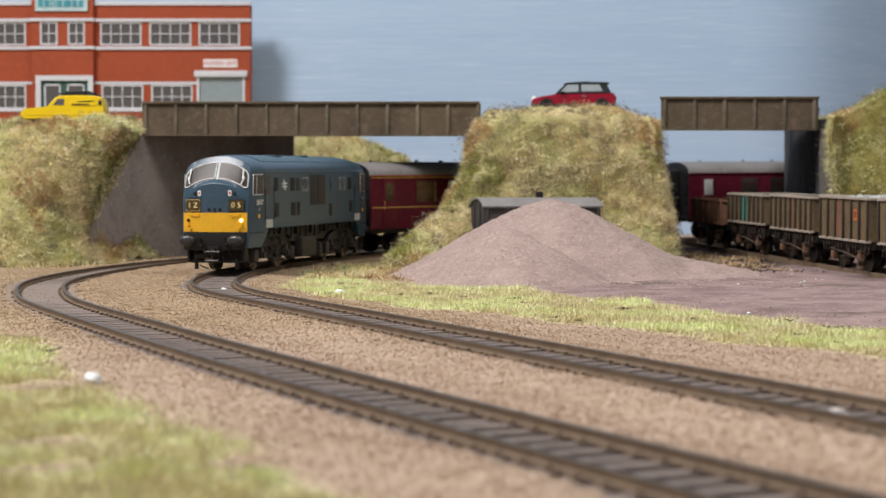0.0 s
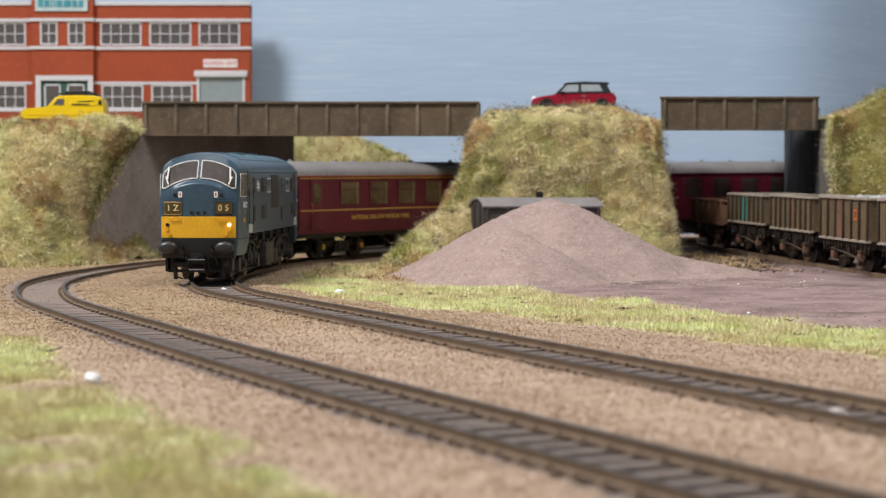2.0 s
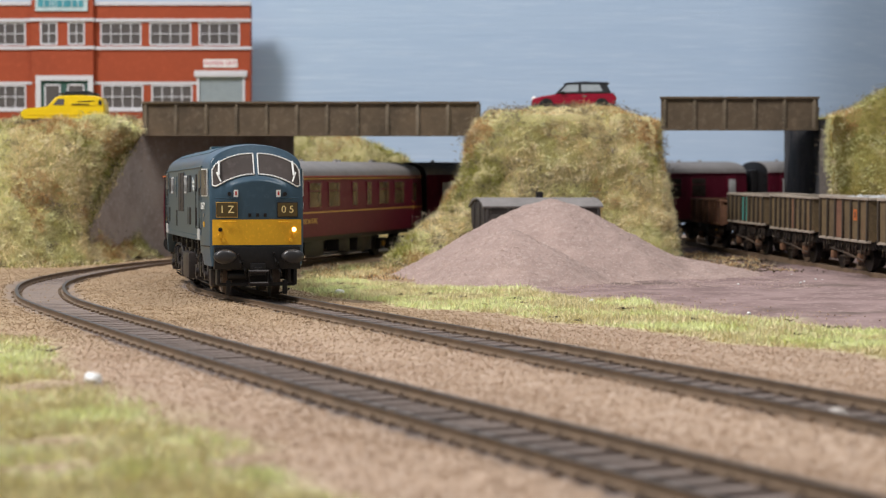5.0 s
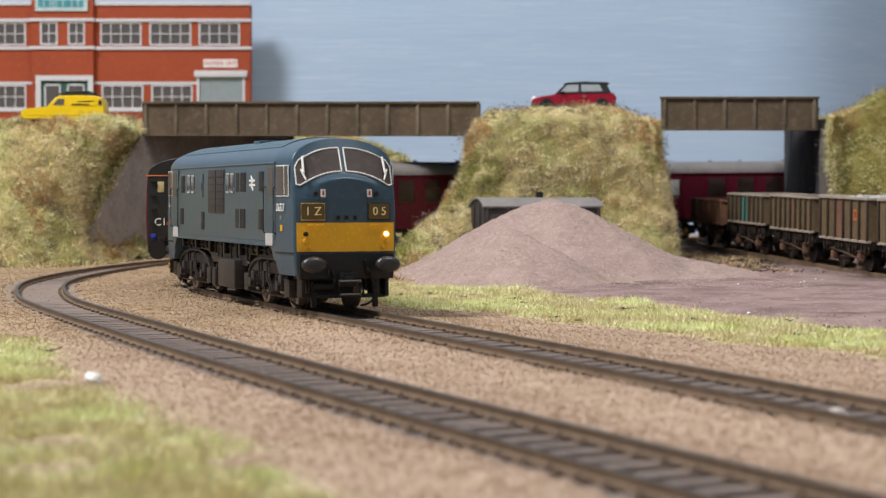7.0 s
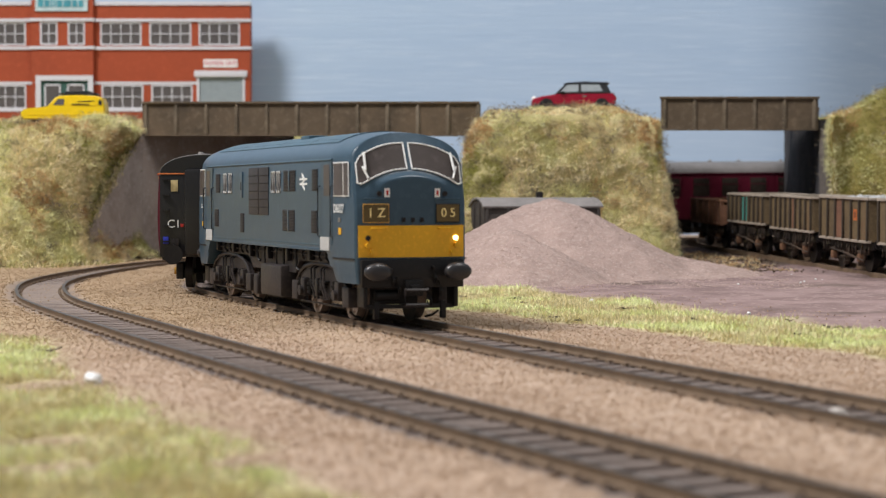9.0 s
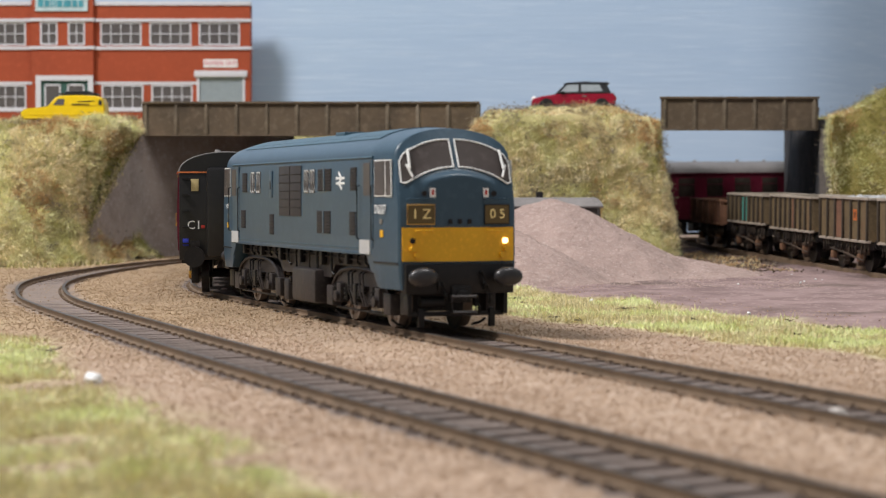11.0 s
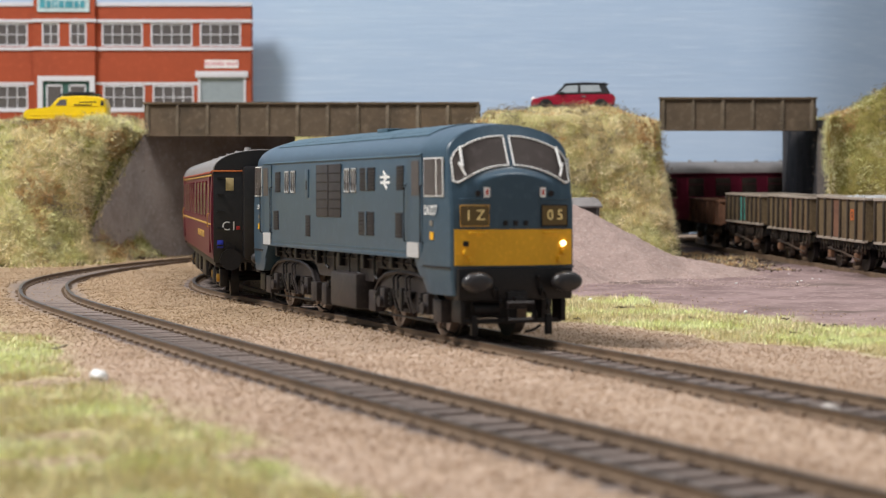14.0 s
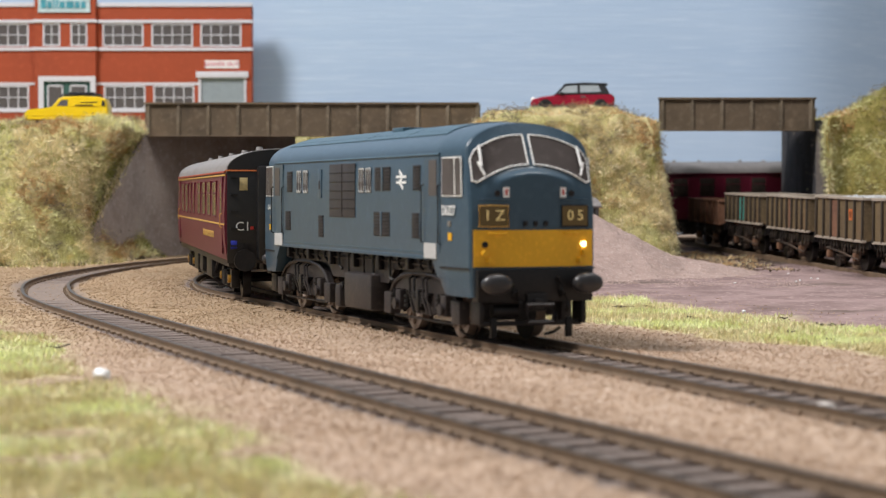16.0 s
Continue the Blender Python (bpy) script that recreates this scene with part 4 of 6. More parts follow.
def loco_body(parent):
    ring = loco_ring()
    stations = [0.0, 0.5, 1.6, 3.6, 7, 12, 16, 20, 24, 30, 44, 68, HALF]
    bm = nb()
    rows = []
    full = [(s, 1) for s in stations] + [(s, -1) for s in stations[-2::-1]]
    for s, sg in full:
        row = []
        e = max(0.0, 1 - s / 20)
        # the skirt is deep under the cabs only
        low = 10.8 + 8.5 * smooth(15, 25, s)
        for k, (y, z) in enumerate(ring):
            kk = min(k, len(ring) - 1 - k)
            z = max(z, low + 0.02 * kk)
            w = 1 - 0.085 * e ** 1.4 - (0.02 if s < 0.3 else 0.0)
            zz = z - max(0, z - 44) * 0.07 * e ** 1.6
            back = s + nose(y, zz) * e ** 0.7
            row.append(bm.verts.new((sg * (HALF - back), y * w, zz)))
        rows.append(row)
    for a, b in zip(rows, rows[1:]):
        for i in range(len(a) - 1):
            bm.faces.new((a[i], a[i + 1], b[i + 1], b[i]))
        bm.faces.new((a[-1], a[0], b[0], b[-1]))
    for row, sg in ((rows[0], 1), (rows[-1], -1)):
        prev = row
        for k in [1 - i / 90 for i in range(1, 90)]:
            cur = []
            for v in row:
                y, z = v.co.y * k, 30 + (v.co.z - 30) * k
                cur.append(bm.verts.new((sg * (HALF - nose(y / 0.915, z) + 0.25 * (1 - k)), y, z)))
            for i in range(len(prev)):
                j = (i + 1) % len(prev)
                bm.faces.new((prev[i], prev[j], cur[j], cur[i]))
            prev = cur
        bm.faces.new(prev)
    return part("body", bm, M["blue"], parent, "rail blue painted body", 30)


def bead(bm, loop, thick, thin, step):
    """A roped bead round a closed loop: short lengths, thick and thin by turns."""
    pts = []
    for a, b in zip(loop, loop[1:] + loop[:1]):
        n = max(1, round((b - a).length / step))
        pts += [a.lerp(b, i / n) for i in range(n)]
    for i, (a, b) in enumerate(zip(pts, pts[1:] + pts[:1])):
        rod(bm, a, b, thick if i % 2 else thin, 6)
    return bm


def front_place(sg):
    def f(y, z, d):
        return Vector((sg * (HALF - nose(y / 0.915, z) + 0.22 + d), y, z))
    return f


def side_place(sg):
    def f(x, z, d):
        return Vector((x, sg * (17.3 + d), z))
    return f


def build_loco():
    lo = empty("locomotive", Matrix(), "rail blue diesel locomotive with yellow front panel, hauling coaches", "locomotive")
    body = loco_body(lo)
    # roof panels and seams
    for x0, x1 in ((-70, -40), (-39.4, 5), (5.6, 40), (40.6, 70)):
        bm = nb()
        grid = [[(x0 + (x1 - x0) * i / 4, -13.5 + 27 * j / 12) for j in range(13)] for i in range(5)]
        patch(bm, grid, lambda a, b, d: Vector((a, b, roof_z(b) + 0.05 + d)), 0.22)
        part("roof_panel", bm, M["roof_blue"], body, "slightly raised roof panel")
    for x0, y0 in ((-20, 4), (12, -5), (24, 5)):
        bm = nb()
        box(bm, x0, x0 + 9, y0 - 3, y0 + 3, 51.0, 52.9, 0.3)
        part("roof_hatch", bm, M["roof_blue"], body)
    for sg in (1, -1):
        fp = front_place(sg)
        # warning panel
        bm = nb()
        patch(bm, [[(-15.1 + 30.2 * i / 12, 18 + 8.6 * j / 3) for j in range(4)] for i in range(13)], fp, 0.2)
        panel = part("warning_panel", bm, M["yellow"], lo, "small yellow warning panel")
        for yy, zz in ((-9.5, 25.8), (9.5, 25.8)):
            bm = nb()
            tube(bm, [fp(yy - 2.2, zz, 0.1), fp(yy - 2.2, zz, 0.9), fp(yy + 2.2, zz, 0.9), fp(yy + 2.2, zz, 0.1)], 0.22)
            part("handrail", bm, M["yellow"], panel)
        for yy, zz in ((-11.5, 19.5), (11.5, 19.5), (-12.6, 21.2), (12.6, 21.2)):
            bm = nb()
            rod(bm, fp(yy, zz, 0.0), fp(yy, zz, 1.2), 0.7, 10)
            part("lamp_bracket", bm, M["yellow"], panel)
        for k, (yy, m_) in enumerate(((-12.5, "lamp_lit" if sg > 0 else "black"), (12.5, "black"))):
            # the lit lamp is on the same side as seen from ahead
            y_ = yy * sg * -1 if sg > 0 else yy
            bm = nb()
            rod(bm, fp(y_, 23.2, 0.0), fp(y_, 23.2, 0.6), 0.72, 14)
            part("marker_lamp", bm, M[m_], panel, "lit warm marker lamp" if m_ == "lamp_lit" else "unlit marker lamp")
        # headcode boxes
        for c, txt in ((10.3, "1Z"), (-10.3, "05")):
            c_ = c * (-1 if sg > 0 else 1)
            bm = nb()
            patch(bm, [[(c_ - 3.4 + 6.8 * i / 4, 27.6 + 4.6 * j / 3) for j in range(4)] for i in range(5)], fp, 0.35)
            hb = part("headcode_box", bm, M["headcode"], lo, "headcode blind behind glass, golden reflection put in as a weak glow")
            bm = nb()
            tube(bm, [fp(c_ - 3.5, 27.4, 0.3), fp(c_ + 3.5, 27.4, 0.3), fp(c_ + 3.5, 32.3, 0.3), fp(c_ - 3.5, 32.3, 0.3)], 0.2, True)
            part("headcode_frame", bm, M["gold"] if c > 0 else M["dark_grey"], hb)
            if sg > 0:
                p = fp(c_, 29.9, 0.55)
                letters("headcode", txt[0] + " " + txt[1], 3.5, Matrix.Translation(p) @ Matrix.Rotation(radians(90 + math.copysign(6.5, c_)), 4, "Z") @ Matrix.Rotation(radians(90), 4, "X"), M["headcode_text"], hb, 0.12)
            bm = nb()
            tube(bm, [fp(c_ - 3.6, 33.8, 0.1), fp(c_ - 3.6, 33.8, 0.6), fp(c_ + 3.6, 33.8, 0.6), fp(c_ + 3.6, 33.8, 0.1)], 0.18)
            part("grab_rail", bm, M["blue"], lo)
        for yy in (-7.2, 7.2):
            bm = nb()
            patch(bm, [[(yy - 0.75 + 1.5 * i / 2, 34.2 + 2.4 * j / 2) for j in range(3)] for i in range(3)], fp, 0.2)
            plate = part("warning_plate", bm, M["white"], lo, "small white warning plate with red flash")
            bm = nb()
            patch(bm, [[(yy - 0.28 + 0.56 * i, 34.8 + 1.3 * j) for j in range(2)] for i in range(2)], lambda a, b, d: fp(a, b, d + 0.22), 0.08)
            part("red_flash", bm, M["red_mark"], plate)
            bm = nb()
            rod(bm, fp(yy + (2.2 if yy > 0 else -2.2), 35.2, 0), fp(yy + (2.2 if yy > 0 else -2.2), 35.2, 0.4), 0.7, 12)
            part("horn_cover", bm, M["dark_grey"], lo)
        for yy in (-2.6, 0, 2.6):
            bm = nb()
            box(bm, min(fp(yy, 28, 0).x, fp(yy, 28, 0.5).x), max(fp(yy, 28, 0).x, fp(yy, 28, 0.5).x), yy - 0.5, yy + 0.5, 27.5, 28.7, 0.1)
            part("door_clip", bm, M["dark_grey"], lo)
        # windscreens: lower edge bowed, upper edge following the roof
        for s in (1, -1):
            def wp(u, v, s=s):
                y = s * (0.75 + 14.1 * u)
                zl = 41.9 - 4.9 * u ** 2.0
                zt = 49.0 - 4.6 * u ** 2.2
                if u > 0.93:
                    zl += 1.0 * (u - 0.93) / 0.07
                    zt -= 1.2 * (u - 0.93) / 0.07
                return y, zl + (zt - zl) * v
            bm = nb()
            patch(bm, [[wp(i / 12, j / 5) for j in range(6)] for i in range(13)], fp, 0.12)
            ws = part("windscreen", bm, M["glass"], lo, "smoked windscreen in a white rubber surround")
            loop = [wp(i / 12, 0) for i in range(13)] + [wp(1, j / 5) for j in range(1, 6)] + [wp(i / 12, 1) for i in range(11, -1, -1)] + [wp(0, j / 5) for j in range(4, 0, -1)]
            bm = nb()
            bead(bm, [fp(a, b, 0.15) for a, b in loop], 0.27, 0.18, 0.55)
            part("windscreen_frame", bm, M["white"], ws, "white beaded windscreen surround")
            bm = nb()
            base, tip = wp(0.83, 1.06), wp(0.85, 0.42)
            tube(bm, [fp(*base, 0.5), fp(*tip, 1.1)], 0.36, False, 6)
            a0, a1 = wp(0.90, 0.62), wp(0.81, 0.10)
            tube(bm, [fp(*a0, 1.0), fp(*a1, 0.9)], 0.3, False, 6)
            part("wiper", bm, M["white"], ws, "pale windscreen wiper")
        # buffers, coupling and hoses on the buffer beam
        bm = nb()
        xs = sorted((sg * (HALF - 3.5), sg * (HALF + 0.55)))
        box(bm, xs[0], xs[1], -14.6, 14.6, 9.8, 17.4, 0.4)
        beam = part("buffer_beam", bm, M["black"], lo, "black buffer beam")
        for yy in (-11.4, 11.4):
            bm = nb()
            n = 20
            rings = []
            for back, k in ((0, 0.45), (2.2, 0.55), (3.6, 0.9), (4.4, 1.0), (5.2, 0.97), (5.9, 0.8), (6.2, 0.5), (6.3, 0.2)):
                rings.append([bm.verts.new((sg * (HALF + back), yy + 3.9 * k * math.cos(2 * math.pi * i / n), 14.2 + 2.45 * k * math.sin(2 * math.pi * i / n))) for i in range(n)])
            for a, b in zip(rings, rings[1:]):
                for i in range(n):
                    bm.faces.new((a[i], a[(i + 1) % n], b[(i + 1) % n], b[i]))
            bm.faces.new(rings[-1])
            part("buffer", bm, M["buffer"], beam, "oval satin black buffer")
        bm = nb()
        box(bm, *sorted((sg * (HALF - 0.4), sg * (HALF + 1.6))), -2.6, 2.6, 7.6, 11.8, 0.3)
        box(bm, *sorted((sg * (HALF + 0.4), sg * (HALF + 3.2))), -1.2, 1.2, 8.4, 10.6, 0.3)
        part("coupling", bm, M["black"], beam)
        bm = nb()
        tube(bm, [(sg * (HALF + 3.2), a, b) for a, b in ((-3.2, 5.2), (3.2, 5.2), (3.2, 9.2), (-3.2, 9.2))], 0.6, True, 6)
        part("coupling_pocket", bm, M["frame_dirt"], beam, "open box of the coupling pocket")
        for yy, zz in ((-6.5, 15), (-5, 12.5), (5.5, 15.5), (7, 12), (4, 9.5)):
            bm = nb()
            tube(bm, [(sg * (HALF - 0.5), yy, zz), (sg * (HALF + 1.6), yy, zz - 0.3), (sg * (HALF + 1.9), yy + 0.6, zz - 3), (sg * (HALF + 0.8), yy + 0.9, zz - 4.6)], 0.42)
            part("brake_hose", bm, M["black"], beam)
        bm = nb()
        box(bm, *sorted((sg * (HALF - 7), sg * (HALF - 1.0))), -13.6, -12.4, 4.4, 9.8, 0.3)
        box(bm, *sorted((sg * (HALF - 7), sg * (HALF - 1.0))), 12.4, 13.6, 4.4, 9.8, 0.3)
        box(bm, *sorted((sg * (HALF - 3.4), sg * (HALF - 2.2))), -13, 13, 4.0, 5.2, 0.3)
        for yy in (-9.6, 9.6):
            box(bm, *sorted((sg * (HALF - 3), sg * (HALF - 1.8))), yy - 0.8, yy + 0.8, 1.2, 6, 0.2)
        rod(bm, (sg * (HALF - 2.4), -10, 7.6), (sg * (HALF - 2.4), -3.4, 7.6), 1.5, 12)
        part("guard_iron", bm, M["black"], beam)
    # sides
    for sg in (1, -1):
        sp = side_place(sg)
        f = 1  # the front end is +x
        def plate(name, s0, s1, z0, z1, m_, d=0.25, label="", parent=lo, lift_=0.0):
            bm = nb()
            a, b = sorted((HALF - s0, HALF - s1))
            y0, y1 = sorted((sg * (17.25 + lift_), sg * (17.3 + lift_ + d)))
            box(bm, a, b, y0, y1, z0, z1, 0.08)
            return part(name, bm, m_, parent, label)
        # big radiator grille with its bars
        g = plate("radiator_grille", 84.7, 108.5, 28.7, 43.4, M["grille"], 0.2, "tall dark radiator grille")
        for i in range(1, 6):
            plate("grille_bar", 84.7, 108.5, 28.7 + 2.45 * i - 0.15, 28.7 + 2.45 * i + 0.15, M["dark_grey"], 0.1, parent=g, lift_=0.22)
        plate("grille_post", 96.3, 96.9, 28.7, 43.4, M["dark_grey"], 0.12, parent=g, lift_=0.22)
        # louvres
        for s0, s1, z0, z1 in ((31.7, 37.2, 36.0, 42.2), (54.8, 67.6, 35.9, 42.1), (32.5, 38, 24.0, 30.4), (55.4, 68.6, 24.1, 30.4), (114.9, 119.7, 22.8, 29.0), (147.3, 153, 35.7, 41.9), (149.3, 154.8, 24.2, 30.0)):
            lv = plate("louvre", s0, s1, z0, z1, M["grille"], 0.12, "dark louvred vent")
            n = 7
            for i in range(n):
                zz = z0 + (z1 - z0) * (i + 0.5) / n
                plate("slat", s0 + 0.3, s1 - 0.3, zz - 0.2, zz + 0.2, M["dark_grey"], 0.15, parent=lv, lift_=0.14)
            if s1 - s0 > 10:
                plate("louvre_post", (s0 + s1) / 2 - 0.7, (s0 + s1) / 2 + 0.7, z0, z1, M["blue"], 0.25, parent=lv, lift_=0.1)
        # engine room windows
        for s0 in (70.8, 76.8, 130.7, 137.6):
            wn = plate("window", s0, s0 + 4.3, 35.4, 42.1, M["glass"], 0.12, "narrow engine-room window with pale bars")
            bm = nb()
            for a_, b_ in ((s0 + 0.1, s0 + 2.0), (s0 + 2.4, s0 + 4.2)):
                tube(bm, [(HALF - q, sg * 17.5, z) for q, z in ((a_, 36.2), (a_ + 0.4, 35.6), (b_ - 0.4, 35.6), (b_, 36.2), (b_, 41.3), (b_ - 0.4, 41.9), (a_ + 0.4, 41.9), (a_, 41.3))], 0.2, True)
            part("window_frame", bm, M["pale_frame"], wn, "thin pale window frame")
        plate("inspection_slot", 116.5, 119.8, 34.0, 42.2, M["blue"], 0.25, "raised blue cover")
        plate("dark_handle", 117.6, 118.8, 36.4, 39.0, M["grille"], 0.1, lift_=0.25)
        # plain two-way mark in white
        bm = nb()
        for zz in (38.0, 39.4):
            box(bm, HALF - 50, HALF - 42.4, *sorted((sg * 17.3, sg * 17.42)), zz - 0.32, zz + 0.32)
        for (x0, z0), (x1, z1) in (((44.6, 40.9), (47.4, 39.4)), ((47.4, 39.4), (44.8, 38.0)), ((44.8, 38.0), (47.6, 36.4))):
            if sg < 0:
                x0, x1 = 92.4 - x0, 92.4 - x1
            a, b = Vector((HALF - x0, sg * 17.36, z0)), Vector((HALF - x1, sg * 17.36, z1))
            d = b - a
            obox(bm, Matrix.Translation((a + b) / 2) @ d.to_track_quat("X", "Y").to_matrix().to_4x4(), d.length, 0.8, 0.12)
        part("emblem", bm, M["white"], lo, "white two-way emblem")
        # cab doors, quarter lights, step plates and small marks at both ends; the cab side leans in to the nose
        for mirror in (False, True):
            def lean(q):
                e = max(0.0, 1 - q / 20)
                return 17.3 * (1 - 0.085 * e ** 1.4)
            def cab_plate(name, q0, q1, z0, z1, m_, d, label="", parent=lo, up=0.0):
                bm = nb()
                grid = [[(q0 + (q1 - q0) * i / 4, z0 + (z1 - z0) * j) for j in range(2)] for i in range(5)]
                patch(bm, grid, lambda q, z, e: Vector(((HALF - q - 0.10 * max(0, z - 35.5) * max(0, 1 - q / 20)) * (-1 if mirror else 1), sg * (lean(q) - 0.12 + up + e), z)), d + 0.12)
                return part(name, bm, m_, parent, label)
            wn = cab_plate("cab_window", 5.2, 16.6, 34.4, 43.8, M["white"], 0.14, "white framed cab side window")
            cab_plate("pane", 5.6, 8.6, 34.7, 43.5, M["glass"], 0.1, parent=wn, up=0.14)
            cab_plate("pane", 9.3, 16.2, 34.7, 43.5, M["glass"], 0.1, parent=wn, up=0.14)
            dr = cab_plate("cab_door", 18.0, 28.6, 21.0, 44.0, M["blue"], 0.14, "blue cab door")
            cab_plate("pane", 19.7, 25.2, 34.6, 43.2, M["glass"], 0.1, parent=dr, up=0.14)
            for e in (17.4, 29.4):
                bm = nb()
                a = (HALF - e) * (-1 if mirror else 1)
                tube(bm, [(a, sg * 17.2, 23.0), (a, sg * 18.0, 23.4), (a, sg * 18.0, 37.0), (a, sg * 17.2, 37.4)], 0.2)
                part("handrail", bm, M["black"], dr)
            cab_plate("step_plate", 19.7, 28.4, 19.4, 23.1, M["pale_frame"], 0.25, "white step plate", up=0.1)
            cab_plate("oval_mark", 10.9, 12.9, 24.0, 25.8, M["yellow"], 0.1, "small yellow mark", up=0.02)
            cab_plate("works_plate", 11.4, 13.2, 27.4, 28.6, M["steel"], 0.1, "small metal plate", up=0.02)
            cab_plate("body_seam", 1.8, 17.6, 17.3, 17.7, M["dark_grey"], 0.08, up=0.02)
        p = Vector((HALF - 12.2, sg * 17.1, 31.0))
        rot = Matrix.Rotation(radians(180 if sg > 0 else 0), 4, "Z") @ Matrix.Rotation(radians(90), 4, "X")
        if sg < 0:
            rot = Matrix.Rotation(radians(4.0), 4, "Z") @ rot
        else:
            rot = Matrix.Rotation(radians(-4.0), 4, "Z") @ rot
        letters("number", "D6327", 3.0, Matrix.Translation(p + Vector((0, sg * 0.12, 0))) @ rot @ Matrix.Diagonal((0.92, 1.1, 1, 1)), M["white"], lo, 0.03, 0.03)
        letters("number", "D6327", 2.1, Matrix.Translation((-HALF + 12.2, sg * 17.1, 31.0)) @ Matrix.Rotation(radians(-8.0 * (1 if sg < 0 else -1)), 4, "Z") @ rot, M["white"], lo, 0.01)
        plate("body_ridge", 30, 156, 20.6, 20.9, M["roof_blue"], 0.12)
        bm = nb()
        tube(bm, [(-HALF + 19, sg * 17.0, 44.6), (HALF - 19, sg * 17.0, 44.6)], 0.32, False, 6)
        part("rain_strip", bm, M["roof_blue"], lo, "thin rain strip along the cantrail")
        for yy in (6.0, 11.6):
            bm = nb()
            tube(bm, [(-HALF + 24, sg * yy, roof_z(yy) + 0.1), (HALF - 24, sg * yy, roof_z(yy) + 0.1)], 0.2, False, 5)
            part("roof_seam", bm, M["roof_blue"], lo)
        # lower edge of the body and the weathered frames below it
        bm = nb()
        box(bm, -HALF + 26, HALF - 26, *sorted((sg * 16.0, sg * 17.5)), 19.0, 19.9, 0.2)
        part("valance", bm, M["blue"], lo, "blue lower body edge")
        bm = nb()
        prism(bm, [(-HALF + 22, 19.1), (-HALF + 22, 15.6), (-28, 15.4), (-23, 11.6), (27, 11.6), (32, 15.4), (HALF - 22, 15.6), (HALF - 22, 19.1)],
              lambda a, b, d: Vector((a, sg * (12.6 + d), b)), 1.4)
        sole = part("solebar", bm, M["frame_dirt"], lo, "dirt-brown deep underframe plate")
        for i, x in enumerate((-66, -58, -51, -44, -36, -29, -22, -15, -6, 0, 8, 16, 22, 30, 37, 46, 54, 61)):
            lowest = 15.9 if abs(x - 2) > 28 else 12.0 + (i * 7 % 5) * 0.5
            bm = nb()
            if i % 3 == 0:
                box(bm, x - 1.2, x + 1.2, *sorted((sg * 13.9, sg * 15.6)), max(lowest, 15.0), 18.9, 0.25)
            else:
                tube(bm, [(x, sg * 14.0, 18.9), (x, sg * 14.7, 18.2), (x + 0.3, sg * 14.7, lowest + 0.8), (x + 0.3 + (i % 2), sg * 14.2, lowest)], 0.42, False, 6)
            part("bracket" if i % 3 == 0 else "pipe", bm, M["black"], sole)
        bm = nb()
        tube(bm, [(-HALF + 24, sg * 14.4, 17.4), (-20, sg * 14.4, 17.2), (24, sg * 14.4, 17.6), (HALF - 24, sg * 14.4, 17.2)], 0.32, False, 6)
        part("pipe", bm, M["frame_dirt"], sole)
        for x0, x1, z0, z1 in ((-4, 20, 3.8, 13.6), (-13, -8, 3.4, 10.0)):
            bm = nb()
            box(bm, x0, x1, *sorted((sg * 9, sg * 16.8)), z0, z1, 1.1)
            part("underframe_box", bm, M["frame_dirt"], lo, "dirt-brown equipment box with rounded edges")
        bm = nb()
        box(bm, -9, -5, *sorted((sg * 8, sg * 15)), 5, 12, 0.5)
        rod(bm, (-8, sg * 15.4, 9.6), (-8, sg * 16.2, 9.6), 1.0, 10)
        part("underframe_box", bm, M["black"], lo)
    bm = nb()
    box(bm, -74, 74, -12.2, 12.2, 11.5, 19.0)
    part("chassis", bm, M["black"], lo)
    wheels = []
    bogies = []
    for cx in (53.0, -53.0):
        bg = new("bogie")
        bg.empty_display_size = 0.01
        bg.parent = lo
        bg.matrix_basis = at(cx, 0, 0)
        bogies.append(bg)
        for sg in (1, -1):
            bm = nb()
            half = [(0, 14.6), (9, 14.4), (16, 13.6), (21.5, 12.0), (25, 9.4), (26.2, 6.4), (24.0, 6.2), (23.0, 8.6), (20.6, 10.6), (13.4, 10.6), (11.0, 8.6), (9.4, 5.6), (5.0, 4.8), (0, 4.8)]
            prism(bm, half + [(-a, b) for a, b in half[-2:0:-1]], lambda a, b, d: Vector((a, sg * (12.2 + d), b)), 1.3)
            frame_plate = part("side_frame", bm, M["frame_dirt"], bg, "dirt-brown arched bogie side frame")
            # raised rim along the arch
            bm = nb()
            arch = [(-26, 6.4), (-24.8, 9.4), (-21.4, 12.2), (-16, 13.9), (-9, 14.8), (0, 15.0), (9, 14.8), (16, 13.9), (21.4, 12.2), (24.8, 9.4), (26, 6.4)]
            tube(bm, [(x, sg * 13.8, z) for x, z in arch], 0.55, False, 6)
            part("arch_rim", bm, M["frame_dirt"], frame_plate)
            for x in (-17, 17):
                bm = nb()
                box(bm, x - 1.9, x + 1.9, *sorted((sg * 12, sg * 14.6)), 5.2, 10.4, 0.4)
                rod(bm, (x, sg * 14.6, 6.8), (x, sg * 15.6, 6.8), 1.5, 12)
                part("axle_box", bm, M["frame_dirt"], frame_plate)
                for e in (-5.2, 5.2):
                    bm = nb()
                    for k in range(3):
                        rod(bm, (x + e, sg * 13.6, 6.2 + 1.2 * k), (x + e, sg * 13.6, 6.9 + 1.2 * k), 1.0, 10)
                    rod(bm, (x + e, sg * 13.6, 5.8), (x + e, sg * 13.6, 10.4), 0.5, 8)
                    part("coil_spring", bm, M["black"], frame_plate)
            bm = nb()
